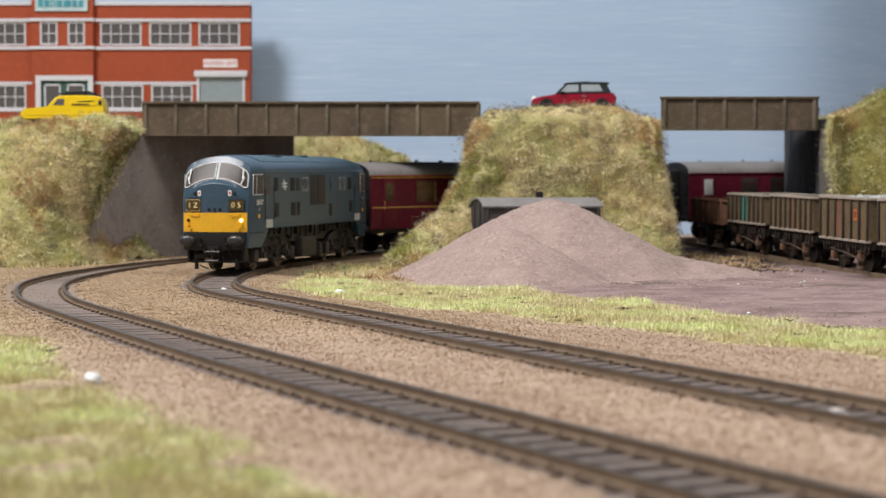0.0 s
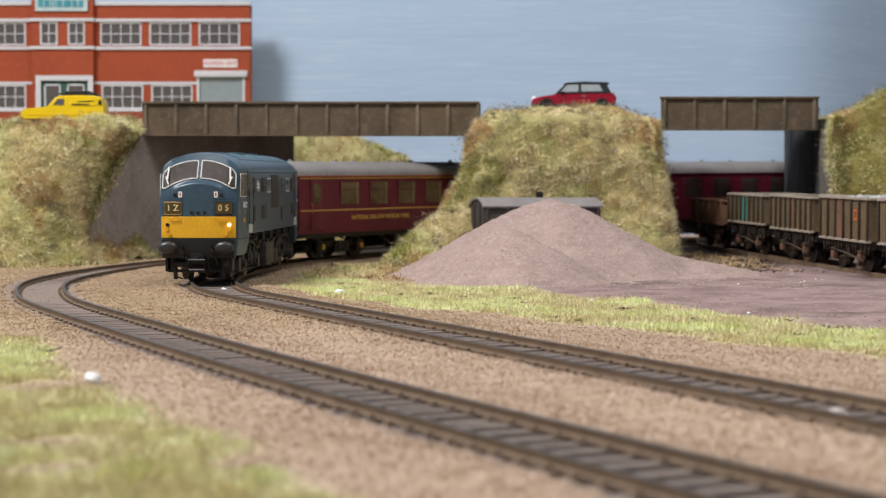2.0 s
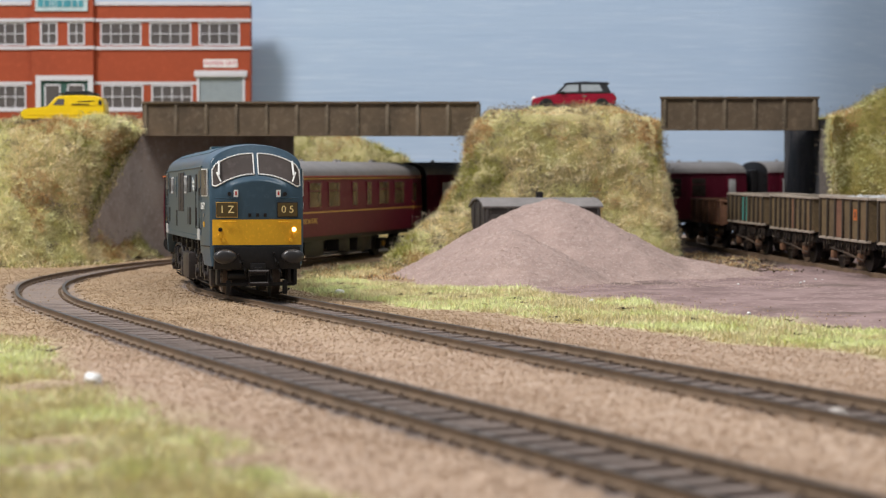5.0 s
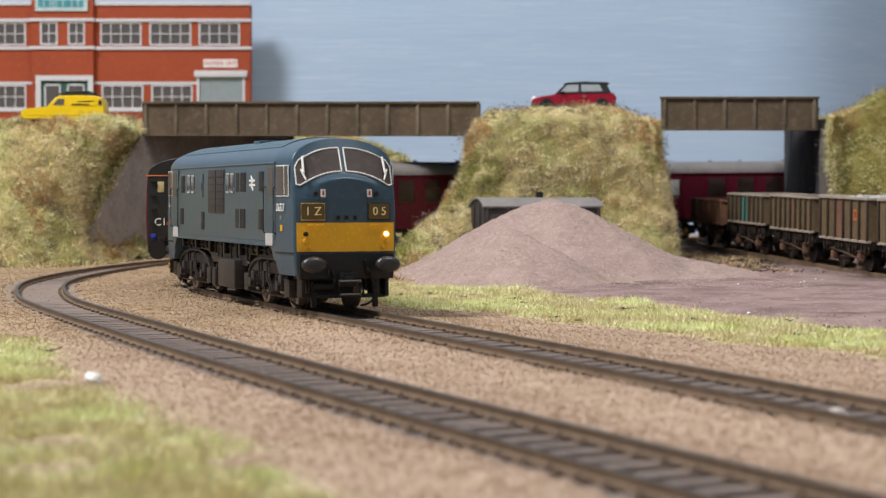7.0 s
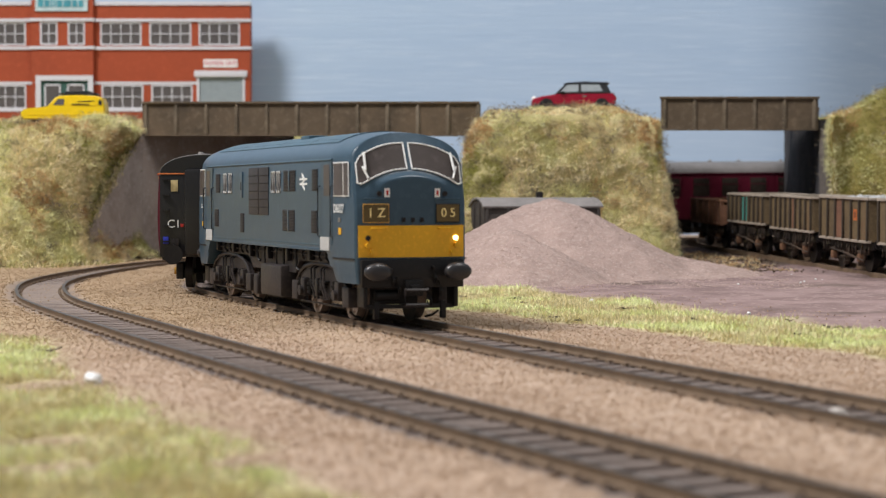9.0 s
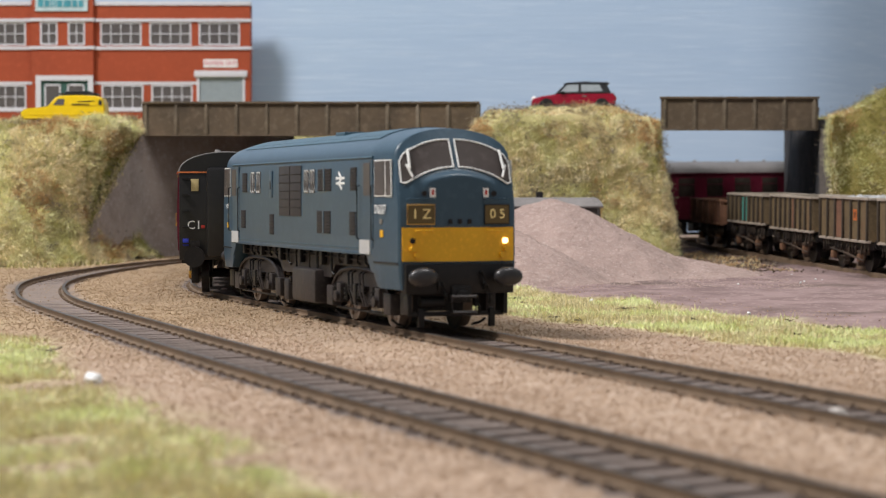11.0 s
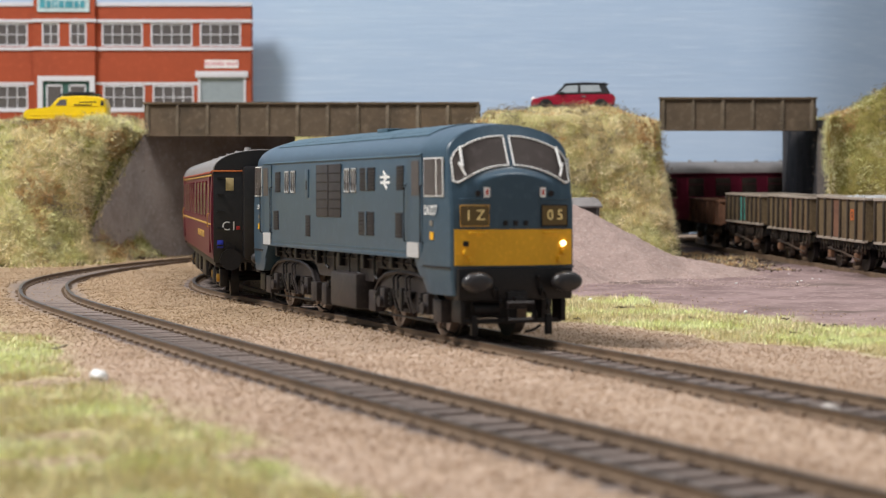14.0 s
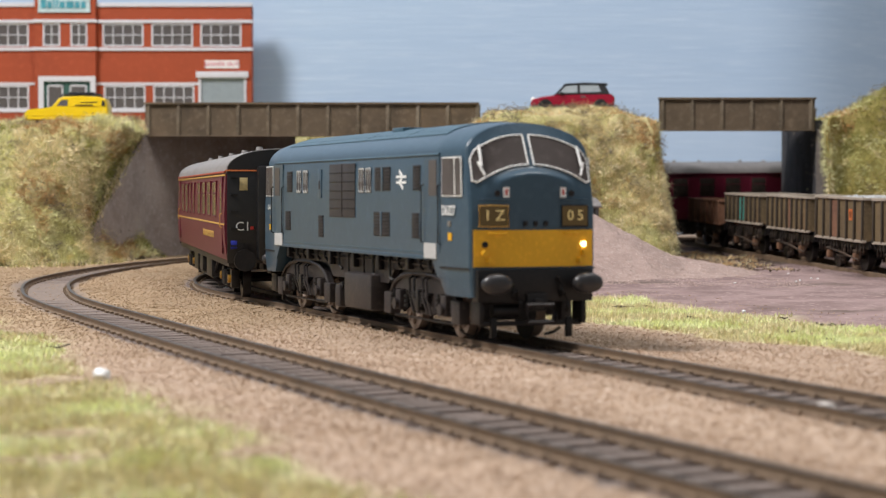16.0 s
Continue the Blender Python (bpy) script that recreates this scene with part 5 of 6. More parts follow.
            for k in range(5):
                w_ = 7.5 - 1.3 * k
                box(bm, -w_, w_, *sorted((sg * 13.4, sg * 15.0)), 9.8 - 0.75 * k, 10.4 - 0.75 * k, 0.12)
            box(bm, -1.3, 1.3, *sorted((sg * 13.4, sg * 15.4)), 5.8, 11.0, 0.3)
            part("leaf_spring", bm, M["black"], frame_plate)
            for e in (-6.5, -3.2, 3.4, 6.0):
                bm = nb()
                tube(bm, [(e - 1, sg * 13.4, 14.4), (e, sg * 14.9, 13.6), (e + 0.6, sg * 15.0, 9), (e + 2, sg * 14.2, 5)], 0.34)
                part("pipe", bm, M["frame_dirt"] if e > 0 else M["black"], frame_plate)
            for e in (-1, 1):
                bm = nb()
                box(bm, *sorted((e * 22.6, e * 28.4)), *sorted((sg * 11.8, sg * 14.6)), 3.8, 9.4, 0.4)
                part("sand_box", bm, M["frame_dirt"], frame_plate, "dirt-brown sand box")
                bm = nb()
                tube(bm, [(e * 25, sg * 13, 2.6), (e * 24.4, sg * 11.5, 1.4), (e * 23.6, sg * 9.4, 0.8)], 0.35)
                part("sand_pipe", bm, M["black"], frame_plate)
            bm = nb()
            tube(bm, [(-22, sg * 13.4, 3.6), (22, sg * 13.4, 3.6)], 0.3)
            part("brake_rod", bm, M["black"], frame_plate)
        bm = nb()
        box(bm, -24, 24, -7, 7, 4.5, 10.4)
        part("bogie_frame", bm, M["black"], bg)
        for x in (-17, 17):
            bm = nb()
            for sg in (1, -1):
                rod(bm, (0, sg * 7.2, 0), (0, sg * 9.9, 0), 6.6, 24)
                rod(bm, (0, sg * 7.0, 0), (0, sg * 7.6, 0), 7.3, 24)
                for k in range(8):
                    a = 2 * math.pi * k / 8
                    rod(bm, (1.4 * math.cos(a), sg * 10.1, 1.4 * math.sin(a)), (5.2 * math.cos(a), sg * 10.1, 5.2 * math.sin(a)), 0.5, 5)
            rod(bm, (0, -12, 0), (0, 12, 0), 1.1, 8)
            w = part("wheelset", bm, M["black"], bg, "spoked steel wheelset")
            w.data.materials.append(M["wheel_rim"])
            for f in w.data.polygons:
                c = f.center / MM
                if abs(c.y) > 9.7 or math.hypot(c.x, c.z) > 6.3:
                    f.material_index = 1
            w.matrix_basis = at(x, 0, 6.6)
            wheels.append(w)
    return lo, wheels


# ---- coaches ----
def build_coach(style):
    L, W = 133.0, 17.7
    co = empty("coach", Matrix(), "maroon passenger coach with gold lining and grey roof, dark gangway ends", "coach", "train coaches")
    half = [(W - 0.9, 13.5), (W - 0.2, 20), (W, 27), (W - 0.3, 36), (W - 0.7, 42.5)]
    bm = nb()
    ring = half + [(-y, z) for y, z in half[::-1]]
    ends = []
    for x in (-L, L):
        ends.append([bm.verts.new((x, y, z)) for y, z in ring])
    for i in range(len(ring)):
        j = (i + 1) % len(ring)
        bm.faces.new((ends[0][i], ends[0][j], ends[1][j], ends[1][i]))
    for e in ends:
        bm.faces.new(e)
    body = part("body", bm, M["maroon"], co, "glossy maroon body side")
    # roof
    bm = nb()
    arc = [(-(W - 0.4) * math.cos(math.pi * k / 16), 42.3 + 7.9 * math.sin(math.pi * k / 16) ** 0.85) for k in range(17)]
    rows = []
    for x, s in ((-L - 0.3, 0.985), (-L + 1.5, 1), (-60, 1), (0, 1), (60, 1), (L - 1.5, 1), (L + 0.3, 0.985)):
        rows.append([bm.verts.new((x, y * s, 42.3 + (z - 42.3) * s)) for y, z in arc])
    for a, b in zip(rows, rows[1:]):
        for i in range(16):
            bm.faces.new((a[i], a[i + 1], b[i + 1], b[i]))
        bm.faces.new((a[16], a[0], b[0], b[16]))
    bm.faces.new(rows[0])
    bm.faces.new(rows[-1][::-1])
    roof = part("roof", bm, M["coach_roof"], co, "grey coach roof")
    for k in range(9):
        bm = nb()
        x = -112 + 28 * k
        rod(bm, (x, 4 if k % 2 else -4, 49.6), (x, 4 if k % 2 else -4, 51.2), 1.4, 10, 1.0)
        part("roof_vent", bm, M["coach_roof"], roof)
    for sg in (1, -1):
        def yy(z):
            return (W - 0.05) if z < 37 else W - 0.35
        def strip(name, x0, x1, z0, z1, m_, parent, d=0.2, label="", lift_=0.0):
            bm = nb()
            zc = (z0 + z1) / 2
            y = yy(zc) + lift_
            box(bm, x0, x1, *sorted((sg * (y - 0.3), sg * (y + d))), z0, z1, 0.06)
            return part(name, bm, m_, parent, label)
        # rear coaches go unlined, standing in for the shade under the bridge
        if style == 1:
            strip("waist_lining", -L + 0.5, L - 0.5, 24.9, 25.5, M["gold"], co, 0.12, "gold waist line")
            strip("cantrail_lining", -L + 0.5, L - 0.5, 41.2, 41.7, M["gold"], co, 0.12, "gold cantrail line")
        strip("gutter", -L, L, 42.2, 42.8, M["gutter"] if style == 1 else M["maroon"], co, 0.35, "thin orange-red line under the roof" if style == 1 else "")
        spread = [(90, 8.2), (63.5, 8.2), (37, 8.2), (10.5, 8.2), (-20, 4.0), (-42, 4.0), (-66, 8.2), (-92, 8.2)] if style == 1 else [(-88 + 22 * k, 6.6) for k in range(9)]
        for x, hw in spread:
            wn = strip("window", x - hw, x + hw, 27.6, 39.4, M["coach_glass"] if style == 1 else M["shaded_glass"], co, 0.1, "large coach window")
            for a0, a1, b0, b1 in ((x - hw - 0.3, x + hw + 0.3, 39.2, 39.8), (x - hw - 0.3, x + hw + 0.3, 27.2, 27.8), (x - hw - 0.3, x - hw + 0.3, 27.2, 39.8), (x + hw - 0.3, x + hw + 0.3, 27.2, 39.8), (x - hw + 0.2, x + hw - 0.2, 35.3, 35.7)):
                strip("window_frame", a0, a1, b0, b1, M["maroon"], wn, 0.15, lift_=0.08)
            if style == 1:
                strip("curtain", x - hw + 0.4, x - hw + 2.2, 28, 39.2, M["curtain"], wn, 0.02, lift_=0.1)
        for x in (-119, 119):
            dr = strip("door", x - 5.2, x + 5.2, 15.5, 41.0, M["maroon"], co, 0.1, "maroon end door")
            strip("door_window", x - 3.2, x + 3.2, 28.8, 38.6, M["coach_glass"] if style == 1 else M["frosted"], dr, 0.1, lift_=0.08)
            bm = nb()
            tube(bm, [(x + 4.4, sg * W, 24), (x + 4.4, sg * (W + 0.7), 24.3), (x + 4.4, sg * (W + 0.7), 28.5), (x + 4.4, sg * W, 28.8)], 0.2)
            part("door_handle", bm, M["gold"], dr)
        rot = Matrix.Rotation(radians(180 if sg > 0 else 0), 4, "Z") @ Matrix.Rotation(radians(90), 4, "X")
        if style == 1:
            letters("lettering", "NATIONAL RAILWAY MUSEUM YORK", 3.2, Matrix.Translation((62, sg * (W + 0.16), 21.0)) @ rot, M["gold"], co, 0.02, 0.07)
        bm = nb()
        box(bm, -L + 1, L - 1, *sorted((sg * 13.5, sg * 16.2)), 11.2, 14.0, 0.3)
        part("solebar", bm, M["black"], co, "black solebar")
        for x0, x1, z0 in ((-52, -30, 4.2), (-18, -2, 5.0), (20, 46, 4.4)):
            bm = nb()
            box(bm, x0, x1, *sorted((sg * 8.5, sg * 15.4)), z0, 11.4, 0.5)
            part("battery_box", bm, M["black"], co)
        bm = nb()
        tube(bm, [(-58, sg * 14, 11), (-40, sg * 14, 4), (40, sg * 14, 4), (58, sg * 14, 11)], 0.5)
        part("truss_rod", bm, M["black"], co)
    for sg in (1, -1):
        X = sg * L
        bm = nb()
        box(bm, *sorted((X, X + sg * 0.7)), -W + 0.9, W - 0.9, 12.5, 43.0, 0.3)
        n = 15
        ring = [(-(W - 1) * math.cos(math.pi * k / n), 42.6 + 7.2 * math.sin(math.pi * k / n) ** 0.85) for k in range(n + 1)]
        prism(bm, ring, lambda a, b, d: Vector((X + sg * d, a, b)), 0.7)
        end = part("end_wall", bm, M["coach_black"], co, "black coach end")
        bm = nb()
        box(bm, *sorted((X + sg * 0.7, X + sg * 6.0)), -7.2, 7.2, 13.5, 44.5, 1.4)
        part("gangway", bm, M["coach_black"], end, "black corridor gangway")
        for y in (-11.4, 11.4):
            bm = nb()
            rod(bm, (X, y, 13.6), (X + sg * 5.4, y, 13.6), 1.7, 12)
            rod(bm, (X + sg * 5.2, y, 13.6), (X + sg * 6.2, y, 13.6), 3.6, 16)
            part("buffer", bm, M["black"], end)
        for y in (-14.5, 14.5):
            bm = nb()
            for k in range(5):
                box(bm, *sorted((X + sg * 0.6, X + sg * 1.8)), y - 1.2, y + 1.2, 18 + 5.6 * k, 18.5 + 5.6 * k)
            part("end_step", bm, M["black"], end)
        pm = Matrix.Translation((X + sg * 0.85, 0, 0)) @ Matrix.Rotation(radians(90 * sg), 4, "Z") @ Matrix.Rotation(radians(90), 4, "X")
        if sg > 0:
            letters("class_letters", "C1", 4.2, Matrix.Translation((X + 0.9, -11.6, 24.5)) @ Matrix.Rotation(radians(90), 4, "Z") @ Matrix.Rotation(radians(90), 4, "X"), M["white"], end)
            for y, z, w, h, m_, nm in ((-11.4, 38.5, 2.6, 4.2, "straw", "yellow_label"), (-14.6, 18.6, 2.0, 2.6, "blue_mark", "blue_label"), (-8.6, 24, 1.2, 1.2, "red_mark", "red_label"), (-11.4, 17.6, 3.2, 3.0, "dark_grey", "data_label"), (-11.4, 42.9, 12, 0.5, "orange", "orange_line")):
                bm = nb()
                box(bm, X + 0.6, X + 0.95, y - w / 2, y + w / 2, z - h / 2, z + h / 2, 0.05)
                part(nm, bm, M[m_], end)
    for cx in (92.0, -92.0):
        bg = new("bogie")
        bg.empty_display_size = 0.01
        bg.parent = co
        bg.matrix_basis = at(cx, 0, 0)
        for sg in (1, -1):
            bm = nb()
            box(bm, -19, 19, *sorted((sg * 10.8, sg * 12.4)), 6.4, 9.2, 0.4)
            for x in (-17, 17):
                box(bm, x - 3.4, x + 3.4, *sorted((sg * 10.8, sg * 13.6)), 3.4, 9.6, 0.4)
            box(bm, -6, 6, *sorted((sg * 11, sg * 14)), 3.4, 8.6, 0.5)
            for e in (-3.5, 3.5):
                rod(bm, (e, sg * 13.6, 4), (e, sg * 13.6, 9), 1.4, 10)
            part("side_frame", bm, M["black"], bg)
            for x in (-17, 17):
                bm = nb()
                rod(bm, (x, sg * 13.4, 6.4), (x, sg * 14.6, 6.4), 1.4, 12)
                part("axle_box", bm, M["brass"], bg, "yellow axle box cover")
        for x in (-17, 17):
            bm = nb()
            for sg in (1, -1):
                rod(bm, (x, sg * 7.2, 6.4), (x, sg * 9.9, 6.4), 6.4, 22)
            rod(bm, (x, -11, 6.4), (x, 11, 6.4), 1.0, 8)
            part("wheelset", bm, M["black"], bg)
    return co


locomotive, loco_wheels = build_loco()
coach_a = build_coach(1)
coach_b = build_coach(2)
coach_c = copy_thing(coach_b, Matrix())
coach_d = copy_thing(coach_b, Matrix())


# ---- the factory behind the bridge ----
def build_factory():
    U = 0.3714  # one unit of the card print
    fa = empty("factory_building", at(-140.4, 1441.7, 86.8) @ Matrix.Scale(1.109, 4), "two-storey orange brick factory with white bands and metal windows", "building")

    def bx(name, u0, u1, v0, v1, d0, d1, m_, parent=fa, label="", bevel=0.0):
        """Left and right, low and high in print units; depth in millimetres, forward negative."""
        bm = nb()
        box(bm, u0 * U, u1 * U, d0, d1, v0 * U, v1 * U, bevel)
        return part(name, bm, m_, parent, label)

    def window(u0, u1, v0, v1, cols, rows, d):
        w = bx("window", u0, u1, v0, v1, d + 0.5, d + 1.0, M["pane"], fa, "grey glazed metal window with white bars")
        for i in range(cols + 1):
            c = u0 + (u1 - u0) * i / cols
            k = 1.4 if i in (0, cols) else 0.75
            bx("glazing_bar", c - k, c + k, v0 - 1, v1 + 1, d - 0.25, d + 0.5, M["trim"], w)
        for j in range(rows + 1):
            c = v0 + (v1 - v0) * j / rows
            k = 1.4 if j in (0, rows) else 0.75
            bx("glazing_bar", u0 - 1, u1 + 1, c - k, c + k, d - 0.3, d + 0.45, M["trim"], w)
        return w

    def holed(name, u0, u1, v0, v1, d0, d1, holes):
        """A wall with real openings: strips of brick round the holes."""
        bm = nb()
        us = sorted({u0, u1, *[h[0] for h in holes], *[h[1] for h in holes]})
        for a, b in zip(us, us[1:]):
            cut = sorted((h[2], h[3]) for h in holes if h[0] <= a and h[1] >= b)
            lo = v0
            for h0, h1 in cut + [(v1, v1)]:
                if h0 > lo:
                    box(bm, a * U, b * U, d0, d1, lo * U, h0 * U)
                lo = h1
        bmesh.ops.remove_doubles(bm, verts=bm.verts, dist=0.001)
        return part(name, bm, M["brick"], fa, "printed orange brick wall", 0)

    up, low = (140, 178), (28, 68)
    right = [(-263, -193), (-176, -105), (-89, -19)]
    holes = [(a, b, *up) for a, b in right] + [(-261, -190, *low), (-173, -103, *low), (-91, -12, -2, 83)]
    holed("wall_right", -275, 0, -12, 212, 0, 3, holes)
    for a, b in right:
        window(a, b, *up, 4, 2, 0)
    window(-261, -190, *low, 4, 2, 0)
    window(-173, -103, *low, 4, 2, 0)
    left = [(-556, -486), (-468, -397)]
    holed("wall_left", -700, -383, -12, 212, 0, 3, [(a, b, *up) for a, b in left] + [(a, b, *low) for a, b in left])
    for a, b in left:
        window(a, b, *up, 4, 2, 0)
        window(a, b, *low, 4, 2, 0)
    holed("tower_wall", -383, -275, -12, 236, -4, 3, [(-367, -339, *up), (-318, -291, *up), (-367, -283, -2, 76)])
    window(-367, -339, *up, 2, 2, -4)
    window(-318, -291, *up, 2, 2, -4)
    for u0, u1, d in ((-276, 3, -1.2), (-700, -382, -1.2), (-386, -272, -5.2)):
        for v0, v1 in ((131, 136.5), (180, 185.5)):
            bx("white_band", u0, u1, v0, v1, d, d + 1.6, M["trim"], fa, "white string course", 0.1)
    for u0, u1, v, d in ((-277, 2, 209, -1.0), (-700, -382, 209, -1.0), (-386, -272, 234, -5.0)):
        bx("coping", u0, u1, v, v + 7, d, d + 5, M["trim"], fa, "white parapet coping", 0.15)
    for u0, u1 in ((-275, -92), (-490, -383), (-560, -490)):
        bx("lintel", u0, u1, 70, 74.5, -0.6, 0.6, M["trim"], fa, "white lintel band")
        bx("sill", u0, u1, 22, 26.5, -0.8, 0.6, M["trim"], fa, "white sill band")
    # entrance
    dr = bx("entrance_surround", -376, -275, 76, 85, -5.4, -3, M["trim"], fa, "white entrance surround")
    bx("entrance_post", -376, -367, -10, 76, -5.4, -3, M["trim"], dr)
    bx("entrance_post", -284, -275, -10, 76, -5.4, -3, M["trim"], dr)
    door = bx("entrance_door", -367, -284, -10, 76, -3.6, -2.8, M["green"], fa, "dark green glazed entrance doors")
    for u0, u1 in ((-360, -334), (-320, -292)):
        bx("door_pane", u0, u1, -4, 68, -3.9, -3.5, M["pane"], door)
        for c in (u0, u1):
            bx("door_frame", c - 1.2, c + 1.2, -6, 70, -4.1, -3.5, M["trim"], door)
        bx("door_frame", u0 - 1, u1 + 1, 67, 70, -4.1, -3.5, M["trim"], door)
    # goods door with roller shutter
    sh = bx("roller_shutter", -91, -12, -2, 83, 0.8, 1.4, M["shutter"], fa, "grey roller shutter")
    for i in range(17):
        bx("shutter_slat", -91, -12, 5 * i - 1, 5 * i + 2.4, 0.45, 0.8, M["shutter"], sh)
    bx("shutter_lintel", -98, -5, 83, 94, -2.2, 0.4, M["trim"], fa, "white lintel over the shutter", 0.2)
    bx("shutter_jamb", -94, -89.5, -2, 83, -0.8, 0.4, M["trim"], fa)
    bx("shutter_jamb", -13, -9, -2, 83, -0.8, 0.4, M["trim"], fa)
    # signs
    sg = bx("goods_sign", -82, -22, 100, 114, -0.5, 0.2, M["white"], fa, "white sign reading goods out in pink")
    letters("sign_letters", "GOODS OUT", 3.7, Matrix.Translation((-52 * U, -0.6, 107 * U)) @ Matrix.Rotation(radians(90), 4, "X"), M["pink"], sg, 0.1, 0.08)
    ns = bx("name_sign", -376, -284, 198, 226, -5.2, -3.8, M["pale_sign"], fa, "pale blue name sign with teal lettering shapes")
    u = -371
    for w, h in ((9, 17), (8, 12), (3, 18), (3, 18), (9, 12), (13, 12), (8, 12), (8, 12)):
        bx("sign_stroke", u, u + w, 205, 205 + h, -5.6, -5.1, M["teal"], ns)
        u += w + 2.6
    bx("roof", -700, 0, 200, 206, 3, 14, M["dark_grey"], fa, "flat grey felt roof")
    bx("side_wall", -8, 0, -12, 211.5, 3.02, 14, M["brick"], fa)
    bx("back_wall", -700, -8, -12, 200, 12, 14, M["brick"], fa)
    return fa


build_factory()


# ---- road vehicles ----
def car_wheel(parent, x, y, r, w):
    bm = nb()
    rod(bm, (x, y - w / 2, r), (x, y + w / 2, r), r, 20)
    wh = part("wheel", bm, M["car_black"], parent, "black tyre")
    for s in (-1, 1):
        bm = nb()
        rod(bm, (x, y + s * (w / 2 - 0.1), r), (x, y + s * (w / 2 + 0.25), r), r * 0.58, 14)
        part("rim", bm, M["dark_grey"], wh)


def shell(outline, half, tumble, waist):
    """A car body: side outline pulled to a width, leaning in above the waist."""
    bm = nb()
    rings = []
    for y in (-1, -0.86, 0, 0.86, 1):
        inset = 0.6 if abs(y) == 1 else 0
        cz = sum(p[1] for p in outline) / len(outline)
        cx = sum(p[0] for p in outline) / len(outline)
        ring = []
        for x, z in outline:
            k = half - tumble * max(0, z - waist)
            xx = x + (0.6 if x < cx else -0.6) * (inset > 0)
            zz = z - 0.5 * (inset > 0) * (1 if z > cz else -0.6)
            ring.append(bm.verts.new((xx, y * k, zz)))
        rings.append(ring)
    n = len(outline)
    for a, b in zip(rings, rings[1:]):
        for i in range(n):
            bm.faces.new((a[i], a[(i + 1) % n], b[(i + 1) % n], b[i]))
    bm.faces.new(rings[0])
    bm.faces.new(rings[-1][::-1])
    return bm


def side_plate(outline, half, tumble, waist, sg, d):
    bm = nb()
    return prism(bm, outline, lambda x, z, e: Vector((x, sg * (half - tumble * max(0, z - waist) + d + e), z)), 0.22)


def build_yellow_van():
    v = empty("yellow_van", at(-203, 1066, 72.4, 0, 0, 2), "bright yellow old three-wheeled van with black roof rack", "car")
    prof = [(-22.4, 3.2), (-22.9, 6.6), (-21.4, 8.2), (-11, 9.4), (-8.6, 9.9), (-4.6, 14.6), (-2, 15.6), (8, 16.0), (17, 15.6), (20.6, 14.6), (21.8, 11), (22, 5), (21.5, 3.0)]
    part("body", shell(prof, 9.2, 0.14, 9), M["van_yellow"], v, "bright yellow body")
    for sg in (1, -1):
        part("door_window", side_plate([(-5.4, 10.6), (-3.0, 13.8), (0.4, 13.9), (0.4, 10.6)], 9.2, 0.14, 9, sg, 0.0), M["pane"], v, "dark door window")
        part("side_panel", side_plate([(3, 10.4), (3, 14.0), (17.5, 13.8), (17.5, 10.4)], 9.2, 0.14, 9, sg, 0.0), M["van_yellow"], v)
        bm = side_plate([(4.5, 10.8), (4.5, 11.3), (14, 11.3), (14, 10.8)], 9.2, 0.14, 9, sg, 0.25)
        prism(bm, [(7.5, 12.2), (7.5, 12.7), (16.5, 12.9), (16.5, 12.4)], lambda x, z, e: Vector((x, sg * (9.0 + e), z)), 0.1)
        part("black_writing", bm, M["car_black"], v, "two black strokes of unreadable writing")
        part("rear_window", side_plate([(18.6, 10.6), (18.9, 13.6), (20.2, 13.0), (20.6, 10.6)], 9.2, 0.14, 9, sg, 0.0), M["car_black"], v)
        bm = nb()
        box(bm, -19, 21.8, *sorted((sg * 8.8, sg * 9.4)), 5.2, 5.8, 0.15)
        part("trim_strip", bm, M["van_yellow"], v)
        bm = nb()
        rod(bm, (-22.0, sg * 6.4, 6.2), (-22.8, sg * 6.4, 6.2), 1.5, 12)
        part("headlight", bm, M["chrome"], v)
    part("windscreen", prism(nb(), [(-7.4, 9.9), (7.4, 9.9), (6.6, 14.0), (-6.6, 14.0)], lambda a, b, e: Vector((-8.45 + (b - 9.6) * 0.8 - e, a, b)), 0.2), M["car_glass"], v)
    bm = nb()
    for y in (-6, 6):
        tube(bm, [(-3, y, 16.9), (17, y, 16.9)], 0.35)
    for x in (-3, 2, 7, 12, 17):
        tube(bm, [(x, -6.2, 17.0), (x, 6.2, 17.0)], 0.3)
        rod(bm, (x, -6, 15.4), (x, -6, 16.9), 0.3, 6)
        rod(bm, (x, 6, 15.4), (x, 6, 16.9), 0.3, 6)
    box(bm, 0, 14, -4.5, 4.5, 17.1, 18.3, 0.4)
    part("roof_rack", bm, M["car_black"], v, "black roof rack with a ladder")
    for x, y in ((14, -8), (14, 8), (-15, 0)):
        car_wheel(v, x, y, 3.4, 2.2)
    return v


